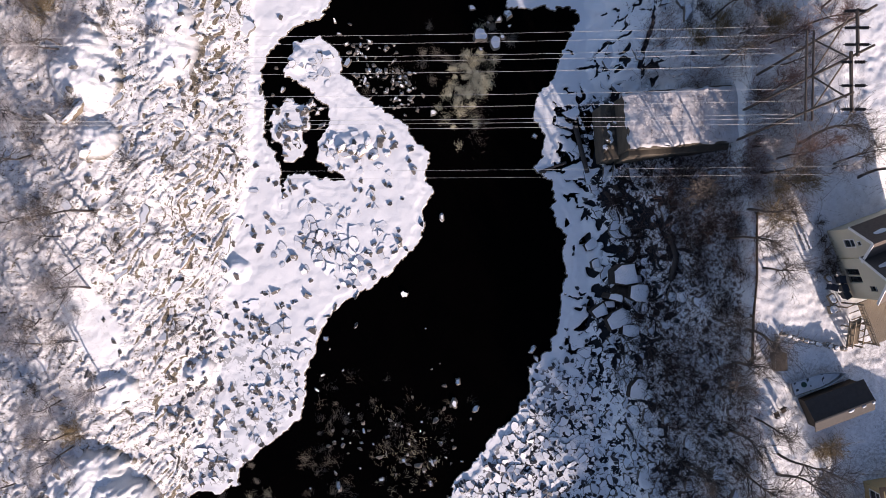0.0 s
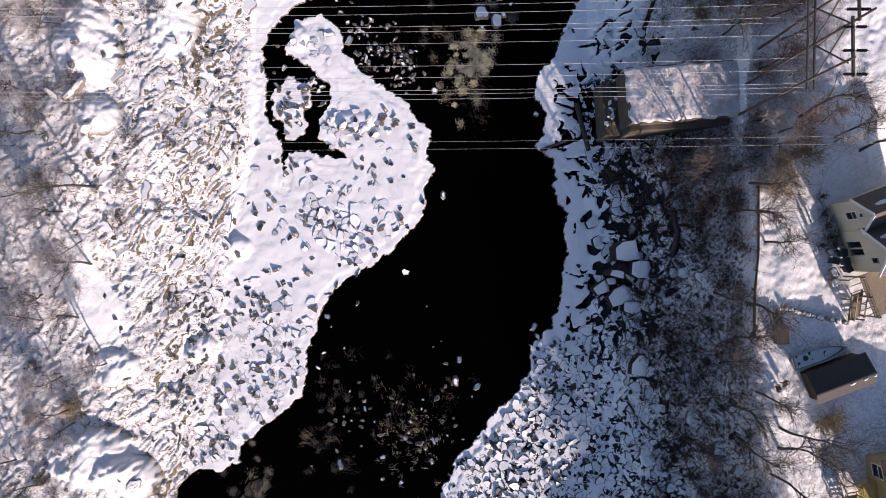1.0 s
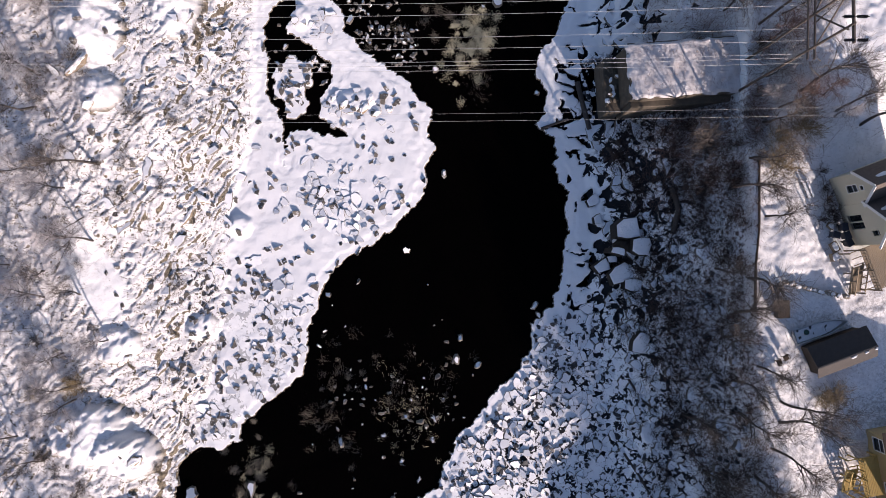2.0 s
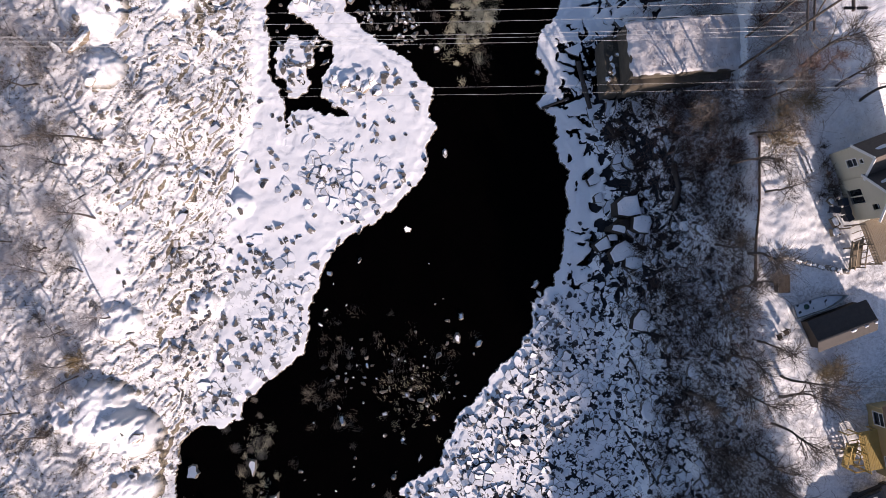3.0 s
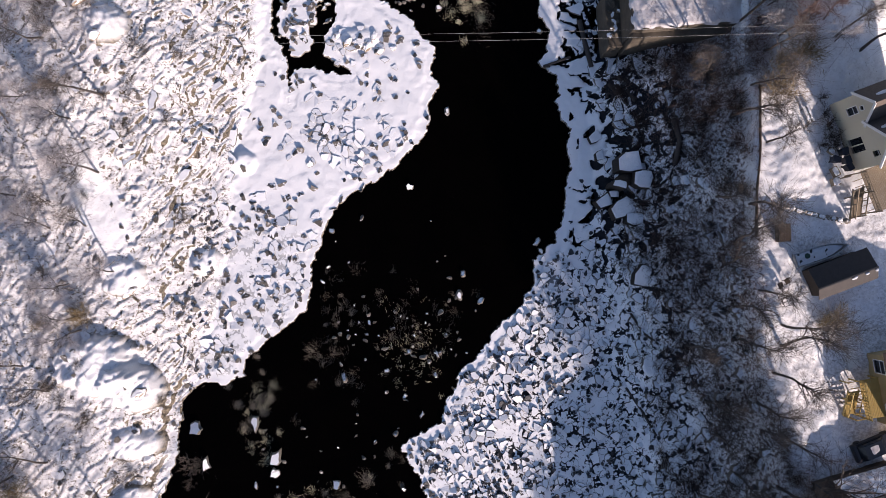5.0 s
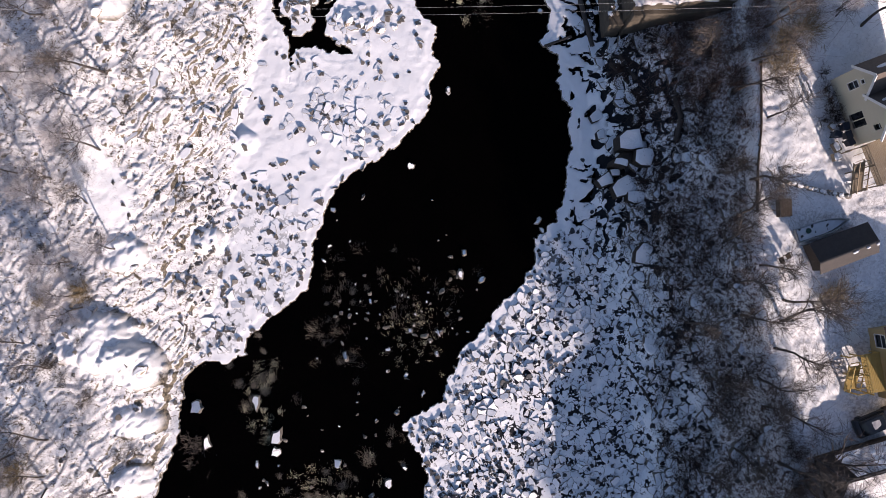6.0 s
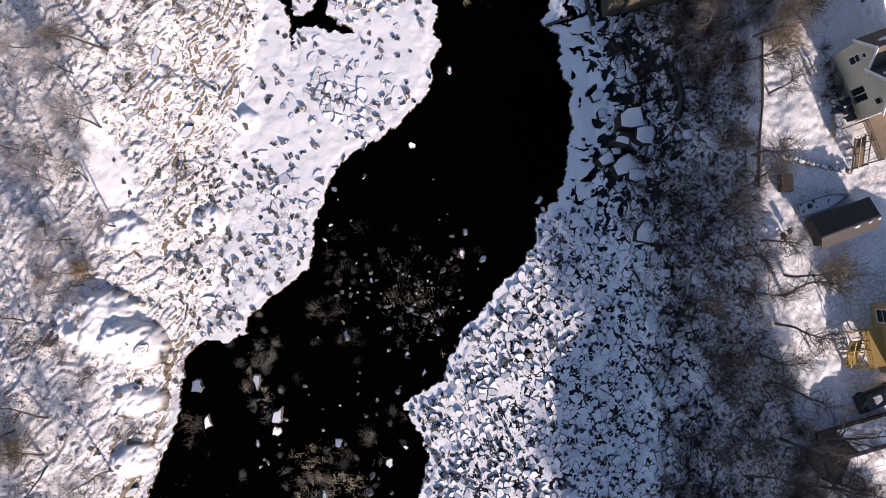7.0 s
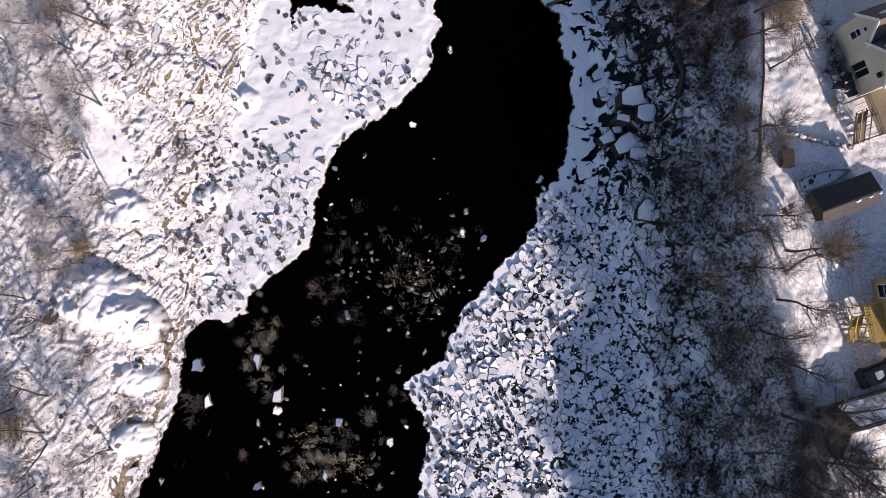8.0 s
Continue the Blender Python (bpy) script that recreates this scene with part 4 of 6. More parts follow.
def bare_shrub(name, height, seed, stems, sub, material, splay=0.6):
    """A leafless bush at the origin: a fan of stems with side shoots."""
    rng = random.Random(seed)
    vs, fs, ws, wf = [], [], [], []
    for _ in range(stems):
        a, t = rng.uniform(0, 6.283), abs(rng.gauss(0, splay))
        sp, sr = grow(rng, Vector((math.cos(a), math.sin(a), 0)) * rng.uniform(0, 0.25) * height + Vector((0, 0, -0.1)), Vector((math.cos(a) * math.sin(t), math.sin(a) * math.sin(t), math.cos(t))),
                      height * rng.uniform(0.6, 1.15), 0.012 * height**0.5, 0.16, 4, 0.0)
        tube(vs, fs, sp, sr, 3)
        for _ in range(sub):
            q = rng.randint(1, 3)
            bp, br = grow(rng, sp[q], side_way(rng, (sp[q + 1] - sp[q]).normalized(), rng.uniform(0.4, 1.0)), height * rng.uniform(0.2, 0.5), 0.008 * height**0.5 + 0.003, 0.25, 1, 0.02)
            tube(ws, wf, bp, br, 3)
    top = new(name)
    tagged(piece("stem_clump", mesh("stem_clump", vs, fs, material), top), kind="stuff")
    tagged(piece("twig_spray", mesh("twig_spray", ws, wf, material), top), kind="stuff")
    return top


def plant(proto, spots, rng, low=0.75, high=1.25, sink=0.05):
    """Copies of a plant at spots; the first spot takes the plant itself."""
    for k, (x, y) in enumerate(spots):
        m = pose(x, y, ground_at(x, y) - sink, rng.gauss(0, 4), rng.gauss(0, 4), rng.uniform(0, 360)) @ Matrix.Scale(rng.uniform(low, high), 4)
        ob = proto if k == 0 else copy_thing(proto, Matrix())
        ob.matrix_basis = m


def scatter(rng, n, x0, x1, y0, y1, ok):
    out = []
    for _ in range(n * 30):
        x, y = rng.uniform(x0, x1), rng.uniform(y0, y1)
        if ok(x, y):
            out.append((x, y))
        if len(out) == n:
            break
    return out


_r = random.Random(21)
TREES_RIGHT = [(30.2, -0.6), (28.0, -9.9), (27.9, -16.3), (28.8, -6.4), (29.3, -14.7), (31.2, -17.8), (31.3, -19.9), (30.8, -22.5), (30.6, -28.4), (32.1, -40.7), (29.4, -38.0), (28.6, -33.0), (31.8, -37.5), (26.4, -26.0), (29.0, 5.0), (38.5, 7.8), (36.0, 9.0), (27.0, -12.5), (28.5, -19.5), (30.0, -25.5), (27.6, -29.5), (31.5, -33.5), (26.0, -36.0), (30.5, -44.0), (27.0, -42.5), (33.5, -45.5), (26.5, -5.5), (27.6, 2.2), (24.5, -20.5), (30.8, 8.8), (33.0, 11.0), (26.0, 7.5), (27.5, 20.0), (34.5, -42.5), (36.5, -44.5), (33.0, -38.8), (38.2, -41.5), (37.0, -39.0), (35.2, -37.2)]
for k in range(4):
    proto = tagged(bare_tree("bare_tree", 8.5 + 0.9 * k, 40 + k, 16 + 2 * k, 5, 430, steps=1, thick=0.012), "bare dark deciduous tree rooted on the snowy bank top", "tree", "trees on the high bank")
    plant(proto, TREES_RIGHT[k::4], _r, 0.75, 1.1)
# out-of-view trees added only for the dappled shadow they throw upstream
UNSEEN_DOWNSTREAM = [(42.5, -72.0), (45.5, -76.0), (41.0, -68.5), (47.0, -70.0), (44.0, -65.5), (42.0, -93.0)]
for k in range(2):
    proto = tagged(bare_tree("bare_tree", 12.5 + k, 45 + k, 24, 7, 1100, steps=1), "tall bare tree added unseen downstream to dapple the shade", "tree", "trees downstream")
    plant(proto, UNSEEN_DOWNSTREAM[k::2], _r, 0.9, 1.2)
TREES_PYLON = [(31.0, 13.0), (30.4, 16.2), (31.6, 18.4), (30.8, 20.6), (32.4, 15.0), (32.8, 21.4), (30.2, 11.2), (31.8, 9.8), (33.8, 17.0), (34.4, 23.0), (28.6, 22.0), (26.6, 24.0), (29.8, 24.6), (32.0, 26.0), (36.0, 8.6), (34.6, 10.4)]
for k in range(2):
    proto = tagged(bare_tree("bare_tree", 5.5 + 1.5 * k, 345 + k, 20, 6, 520, 1.1, M_HAZE if k else M_FROST, steps=1, thick=0.013), "slender bare brown sapling tree round the pylon foot", "tree", "saplings by the pylon")
    plant(proto, TREES_PYLON[k::2], _r, 0.75, 1.15)
TREES_LOW = [(31.6, -28.2), (34.4, -33.6), (33.5, -35.0), (35.0, -38.0), (32.6, -41.8), (34.8, -44.6), (36.4, -47.0), (33.0, -47.6), (37.6, -36.6), (39.4, -39.6), (31.0, -46.0), (36.0, -41.0), (38.6, -44.2), (30.4, -40.6)]
for k in range(2):
    proto = tagged(bare_tree("bare_tree", 9.5 + 1.5 * k, 445 + k, 14, 6, 230, 1.0, M_BRUSH, fork=0.2, steps=1, thick=0.015), "dark bare tree with long forked limbs by the garage", "tree", "trees by the garage")
    plant(proto, TREES_LOW[k::2], _r, 0.8, 1.15)
# trees beyond the view, added to throw shade on the bank and shelf
TREES_UNSEEN = [(38.5, -48.0), (41.0, -48.5), (37.5, -50.5), (39.0, -55.5), (34.5, -52.5)]
for k in range(2):
    proto = tagged(bare_tree("bare_tree", 11.0 + k, 145 + k, 26, 6, 620, steps=1, thick=0.024), "tall bare tree added out of view to shade the bank", "tree", "trees behind the yards")
    plant(proto, TREES_UNSEEN[k::2], _r, 0.85, 1.1)
# short casters, mostly out of view, added to darken the garage corner
proto = tagged(bare_tree("bare_tree", 6.5, 148, 26, 6, 900, steps=1, thick=0.026), "low dense bare tree added to shade the garage yard", "tree", "trees behind the yards")
plant(proto, [(39.5, -45.0), (41.5, -43.5), (43.5, -45.5), (42.5, -48.0), (40.5, -47.0), (38.3, -46.5), (45.0, -42.5)], _r, 0.85, 1.05)
TREES_LEFT = [(-39.6, -14.3), (-37.8, -8.3), (-36.4, -2.7), (-44.0, -22.8), (-41.5, 4.3), (-41.5, -25.5), (-44.7, -34.0), (-42.8, -41.9), (-36.0, -38.9)] + scatter(_r, 17, -48, -38.5, -52, 36, lambda x, y: True) + scatter(_r, 5, -38.8, -34.5, -20, 14, lambda x, y: not -11 < y < -1) + scatter(_r, 6, -42, -38.0, 8, 34, lambda x, y: True)
for k in range(4):
    fine = k % 2 == 0
    proto = tagged(bare_tree("bare_tree", 8.0 + 0.8 * k, 50 + k, 22 if fine else 15, 5, 1150 if fine else 420, 1.25, M_FROST if fine else M_TWIG, steps=1, thick=0.0105), "bare grey tree with dense fine twigs on snow" if fine else "bare dark open-branched tree on sunlit snow", "tree", "trees on the sunlit slope")
    plant(proto, TREES_LEFT[k::4], _r, 0.65, 1.1)
in_brush = lambda x, y: (y < 17.5 or bank_v(x, y) > 6 and _r.random() < 0.4) and 3.0 < bank_v(x, y) < 14.0 and _r.random() < 0.15 + 0.085 * bank_v(x, y) and not (16 < x < 30 and 10 < y < 19) and x < yard_edge(y) - 0.5
for k in range(4):
    proto = tagged(bare_shrub("bare_shrub", 1.3 + 0.25 * k, 70 + k, 30, 6, M_BRUSH, 0.8), "leafless dark brown brush growing through snowy slabs", "shrub", "brush on the shaded bank")
    plant(proto, scatter(_r, 58, 18, 37, -50, 31, in_brush), _r, 0.5, 1.25)
for k in range(2):
    proto = tagged(bare_shrub("dry_bush", 2.2, 80 + k, 70, 6, M_DRY, 0.7), "dense tan dry bush at the yard edge", "shrub", "dry tan bushes")
    plant(proto, [[(33.4, 7.7), (25.5, 22.3), (31.0, 22.5), (-42.2, -18.5), (-44.4, -36.1), (35.2, -17.6)], [(31.8, 7.1), (27.3, 23.4), (-38.1, -17.6), (-40.2, 25.5), (31.2, 4.2), (36.4, -17.4)]][k], _r, 0.7, 1.3)
for k in range(2):
    proto = tagged(bare_shrub("grey_bush", 1.3, 90 + k, 30, 5, M_TWIG, 0.8), "leafless grey bush on the sunlit snowy slope", "shrub", "bushes on the sunlit slope")
    plant(proto, scatter(_r, 26, -42, -27, -45, 30, lambda x, y: fbm(np.array([x / 5]), np.array([y / 5]), 99, 2)[0] > 0.5), _r, 0.6, 1.3)


def litter(name, n, x0, x1, y0, y1, chance, length, r, material, label, seed, category, steps=2, rise=0.05):
    """Fallen sticks and stalks lying over the snow, joined."""
    rng = random.Random(seed)
    vs, fs = [], []
    for _ in range(n):
        x, y = rng.uniform(x0, x1), rng.uniform(y0, y1)
        if rng.random() > chance(x, y):
            continue
        a = rng.uniform(0, 6.283)
        l = length * rng.lognormvariate(0, 0.5)
        p = Vector((x, y, ground_at(x, y) + rng.uniform(0.05, 0.3)))
        sp, sr = grow(rng, p, Vector((math.cos(a), math.sin(a), rng.gauss(rise, 0.2 + rise))), l, r * rng.uniform(0.6, 1.5), 0.3, steps)
        tube(vs, fs, sp, sr, 3)
    tagged(new(name, mesh(name, vs, fs, material)), label, category, kind="stuff")


patchy = lambda x, y, w, seed: float(smooth(0.38, 0.62, fbm(np.array(x / w), np.array(y / w), seed, 2)))
clearing = lambda x, y: float(smooth(1.3, 0.6, np.array(((x - 23.2) / 3.2) ** 2 + ((y + 28.0) / 3.0) ** 2)))
litter("fallen_brush", 30000, 15, 38, -50, 31, lambda x, y: (1 - 0.9 * clearing(x, y)) * (0.2 + 0.8 * patchy(x, y, 3.0, 201)) * (0.12 if y > 17.5 else 1.0) if 2.5 < bank_v(x, y) and x < yard_edge(y) + 0.3 and not (16.5 < x < 29.3 and 11 < y < 17.6) else 0.0,
       0.6, 0.02, M_BRUSH, "dark fallen sticks and brush over snowy slabs", 31, "brush")
litter("sapling_brush", 62000, 18, 38, -50, 31, lambda x, y: (1 - 0.9 * clearing(x, y)) * (0.25 + 0.75 * patchy(x, y, 4.0, 231)) * min(1.0, max(0.0, (bank_v(x, y) - 3.5) / 5)) * (0.4 if y > 17.5 else 1.0) if x < yard_edge(y) + 0.3 * math.sin(3 * y) and not (16.5 < x < 29.3 and 11 < y < 17.6) else 0.0,
       0.95, 0.0115, M_HAZE, "thin brown sapling stems standing in the shaded bank", 34, "brush", 1, 0.9)
litter("sapling_brush", 12000, 21, 36, 4, 31, lambda x, y: patchy(x, y, 2.6, 241) * (1 - float(smooth(31, 36, x))) if bank_v(x, y) > 4 and not (16.5 < x < 29.3 and 11 < y < 17.6) else 0.0,
       1.0, 0.0125, M_HAZE, "thin brown saplings along the bank top", 35, "brush", 1, 0.9)
litter("sapling_brush", 30000, -50, -35, -50, 33, lambda x, y: (0.3 + 0.7 * patchy(x, y, 3.0, 251)) * float(smooth(-36.0, -39.5, np.array(x + 1.5 * math.sin(y * 0.45) - (1.5 if y > 6 else 0.0)))) * (0.55 if y < -18 else 1.0),
       1.0, 0.0095, M_FROST, "thin pale grey sapling stems on the wooded slope", 36, "brush", 1, 0.7)
litter("dead_stalks", 3200, -54, -24, -50, 33, lambda x, y: patchy(x, y, 4.0, 211) * (0.75 if x < -38 else 0.28), 0.6, 0.013, M_TWIG, "thin grey dead stalks poking from sunlit snow", 32, "brush")
litter("dead_stalks", 3600, 18, 41, -50, 32, lambda x, y: patchy(x, y, 3.0, 221) if bank_v(x, y) > 13.0 and (y > 5 or y < -14) else 0.3, 0.45, 0.012, M_TWIG, "thin dead stalks in the trampled yard snow", 33, "brush")

# ---- power line ----


def pylon():
    base = ground_at(29.4, 14.8)
    top = empty("power_pylon", (29.4, 14.8, base), 0, "three-pole weathered wooden power pylon with crossarms", "pylon")
    loc = lambda x, y, z: (x - 29.4, y - 14.8, z - base)
    poles = [((28.9, 12.0), 29.6), ((29.3, 14.8), 31.5), ((29.9, 17.8), 30.8)]
    for (x, y), z in poles:
        bm = bm_new()
        rod(bm, loc(x, y, ground_at(x, y) - 0.5), loc(x + 0.15, y, z), 0.125, 0.09, 10)
        part("pole", bm, M_POLE, top)
    for z, y0, y1, x in ((29.0, 10.7, 15.1, 29.25), (29.5, 14.6, 18.0, 29.45)):
        bm = bm_new()
        beam(bm, loc(x, y0, z), loc(x, y1, z), 0.16, 0.26, 0.02)
        part("crossarm", bm, M_POLE, top)
    for dx in (-0.28, 0.28):
        bm = bm_new()
        beam(bm, loc(29.3 + dx, 11.3, 22.7), loc(29.5 + dx, 18.6, 22.7), 0.11, 0.22, 0.02)
        part("crossarm", bm, M_POLE, top, "doubled lower crossarm")
    for (ya, za), (yb, zb) in (((12.0, 23.2), (14.8, 28.0)), ((14.8, 23.2), (12.0, 28.0)), ((14.8, 23.2), (17.8, 28.4)), ((17.8, 23.2), (14.8, 28.4))):
        bm = bm_new()
        beam(bm, loc(29.3, ya, za), loc(29.45, yb, zb), 0.08, 0.11)
        part("brace", bm, M_POLE, top)
    for y, z in ((10.9, 29.0), (12.6, 29.0), (14.3, 29.0), (15.4, 29.5), (16.6, 29.5), (17.8, 29.5)):
        for side in (-1, 1):
            bm = bm_new()
            for k in range(7):
                a = 0.14 + 0.11 * k
                rod(bm, loc(29.35 + side * a, y, z + 0.1), loc(29.35 + side * (a + 0.06), y, z + 0.1), 0.13, 0.05, 9)
            rod(bm, loc(29.35, y, z + 0.1), loc(29.35 + side * 1.0, y, z + 0.1), 0.03, 0.03, 6)
            part("insulator", bm, M_DARK, top, "dark ribbed strain insulator")
    return top


pylon()


def wire(y, r, sag=0.0, label="thin bright aluminium conductor strung over the river", low=18.4, right=None):
    """One conductor from beyond the far slope to the pylon."""
    vs, fs = [], []
    pts = []
    y = y * 1.016 - 0.17
    for k in range(49):
        x = -150 + (179.3 if right is None else right + 150) * k / 48
        pts.append(Vector((x, y, low + sag + (x + 30) ** 2 * 0.00092)))
    tube(vs, fs, pts, [r] * 49, 5)
    tagged(new("power_wire", mesh("power_wire", vs, fs, M_WIRE, True)), label, "wire", "wires over the river")


for y, r, sag in ((19.2, 0.011, 0.0), (18.5, 0.012, 0.0), (17.4, 0.012, 0.1), (17.0, 0.012, 0.0), (16.0, 0.012, 0.0), (14.1, 0.012, 0.0), (13.1, 0.012, 0.1), (12.05, 0.012, 0.0), (11.7, 0.012, 0.1), (11.3, 0.012, 0.0)):
    wire(y, r, sag)
for y in (8.0, 7.35):
    wire(y, 0.0075, 0.0, "thin grey service cable strung over the river", 16.8, 60.0)

# ---- old bridge abutment ----


def abutment():
    top = empty("bridge_abutment", (22.5, 14.2, 2.0), 4.0, "old stained concrete bridge abutment capped with snow", "abutment")
    for name, dims, mat, label in (("block", (-4.4, -2.8, 0.0, 6.1, 2.8, 7.3), M_CONCRETE, ""), ("apron", (-5.9, -3.1, -1.5, -4.3, 2.7, 2.6), M_CONCRETE, "broken lower concrete apron"), ("ledge", (-4.2, -3.4, -1.0, 6.0, -2.7, 6.1), M_CONCRETE, "narrow side ledge")):
        bm = bm_new()
        box(bm, *dims, bevel=0.08)
        bmesh.ops.subdivide_edges(bm, edges=bm.edges[:], cuts=5, use_grid_fill=True)
        for v in bm.verts:
            v.co += Vector((noise.noise(v.co * 0.9), noise.noise(v.co * 0.9 + Vector((7, 0, 0))), noise.noise(v.co * 0.9 + Vector((0, 9, 0))))) * 0.14
        part(name, bm, mat, top, label)
    bm = bm_new()
    bmesh.ops.create_grid(bm, x_segments=44, y_segments=26, size=0.5)
    for v in bm.verts:
        x, y = v.co.x * 11.4, v.co.y * 5.6
        e = min(0.5 - abs(v.co.x), 0.5 - abs(v.co.y)) * 2
        lump_h = 0.2 * min(1, e * 14) + 0.20 * noise.noise(Vector((x * 0.8, y * 0.8, 0))) + 0.12 * noise.noise(Vector((x * 2.5, y * 2.5, 3)))
        v.co = Vector((x + 1.2 + 0.3 * noise.noise(Vector((y, x, 1))), y + 0.0 + 0.15 * noise.noise(Vector((x, y, 5))), 7.3 + (lump_h if e > 0 else -0.12)))
    ob = part("snow_cap", bm, M_STREAKSNOW, top, "rough trampled snow cap with dead stems and painted shadow streaks")
    ob.data.polygons.foreach_set("use_smooth", [True] * len(ob.data.polygons))


# brown dirt patches, plus diagonal streaks painted like twig shadows
M_STREAKSNOW = mat_plain("shadow_streaked_dirty_snow", (0.30, 0.26, 0.25), (0.85, 0.845, 0.86), 0.9, 0.8, spec=0.2, bump=0.8, dist=0.12, stretch=((1.6, 0.7, 1), (0, 0, radians(-35))))
abutment()
_r = random.Random(61)
for k in range(26):
    x, y = _r.uniform(16.75, 17.9), _r.uniform(11.3, 16.5)
    bm = lump(_r.uniform(0.3, 0.9), _r.uniform(0.3, 0.8), _r.uniform(0.25, 0.5), 700 + k, 0.3, 2)
    me = bpy.data.meshes.new("stone")
    bm.to_mesh(me)
    bm.free()
    me.materials.append(M_CONCRETE if k % 3 else M_ROCK)
    ob = tagged(new("stone", me), "broken stained rubble stone on the abutment apron", "stone", "rubble on the apron")
    ob.matrix_basis = pose(x, y, 4.62, 0, 0, _r.uniform(0, 360))
vs, fs = [], []
for _ in range(420):
    x, y = _r.uniform(19.6, 28.4), _r.uniform(11.8, 16.9)
    if _r.random() > 0.25 + 0.75 * patchy(x, y, 1.5, 251):
        continue
    a = _r.uniform(0, 6.283)
    sp, sr = grow(_r, Vector((x, y, 9.4)), Vector((math.cos(a), math.sin(a), _r.uniform(0.3, 1.2))), _r.uniform(0.4, 1.1), 0.013, 0.3, 2)
    tube(vs, fs, sp, sr, 3)
tagged(new("dead_stalks", mesh("dead_stalks", vs, fs, M_HAZE)), "brown dead stems through the snow on the abutment", "brush", kind="stuff")

# ---- houses, decks and yard things ----


def wall_panel(bm, length, height, thick, holes, gable=0.0):
    """A wall along x from 0, standing on z = 0, its inner side at y = thick, with openings (x0, z0, x1, z1) through it."""
    xs = sorted({0.0, length, *[h[0] for h in holes], *[h[2] for h in holes]})
    for a, b in zip(xs, xs[1:]):
        cut = sorted((h[1], h[3]) for h in holes if h[0] <= a + 1e-6 and h[2] >= b - 1e-6)
        z = 0.0
        for z0, z1 in cut + [(height, height)]:
            if z0 - z > 1e-4:
                box(bm, a, 0, z, b, thick, z0)
            z = z1
    if gable:
        v = [bm.verts.new(p) for p in ((0, 0, height), (length, 0, height), (length / 2, 0, height + gable), (0, thick, height), (length, thick, height), (length / 2, thick, height + gable))]
        for f in ((0, 1, 2), (5, 4, 3), (0, 2, 5, 3), (2, 1, 4, 5)):
            bm.faces.new([v[k] for k in f])
    bmesh.ops.recalc_face_normals(bm, faces=bm.faces[:])


def window_in(house, x0, z0, x1, z1, split=True):
    w = new("window")
    w.parent = house
    w.matrix_basis = Matrix.Translation((x0, 0, z0))
    wd, ht = x1 - x0, z1 - z0
    bm = bm_new()
    for b in ((-0.07, -0.04, -0.07, 0.0, 0.1, ht + 0.07), (wd, -0.04, -0.07, wd + 0.07, 0.1, ht + 0.07), (0, -0.04, ht, wd, 0.1, ht + 0.07), (0, -0.07, -0.09, wd, 0.1, 0)):
        box(bm, *b)
    part("frame", bm, M_TRIM, w)
    rows = ((0.0, ht * 0.48), (ht * 0.52, ht)) if split else ((0.0, ht),)
    for a, b in rows:
        bm = bm_new()
        box(bm, 0, 0.08, a, wd, 0.10, b)
        part("pane", bm, M_GLASS, w)
    if split:
        bm = bm_new()
        box(bm, 0, 0.03, ht * 0.48, wd, 0.11, ht * 0.52)
        part("sash", bm, M_TRIM, w)


M_GLASS = mat_plain("dark_window_glass", (0.008, 0.010, 0.014), (0.02, 0.024, 0.03), 0.6, 0.06, 0.0, 0.5, 0.0)


def gable_roof(bm, x0, x1, y0, y1, eave, rise, t=0.16, over=0.25):
    """Two slopes whose ridge runs along y."""
    m = (x0 + x1) / 2
    for xa, xb in ((x0 - over, m), (m, x1 + over)):
        k = rise / (m - x0)
        za = eave - over * k if xa < x0 else eave + rise
        zb = eave - over * k if xb > x1 else eave + rise
        v = [bm.verts.new(p) for p in ((xa, y0, za), (xb, y0, zb), (xb, y1, zb), (xa, y1, za), (xa, y0, za + t), (xb, y0, zb + t), (xb, y1, zb + t), (xa, y1, za + t))]
        for f in ((3, 2, 1, 0), (4, 5, 6, 7), (0, 1, 5, 4), (1, 2, 6, 5), (2, 3, 7, 6), (3, 0, 4, 7)):
            bm.faces.new([v[i] for i in f])
    bmesh.ops.recalc_face_normals(bm, faces=bm.faces[:])


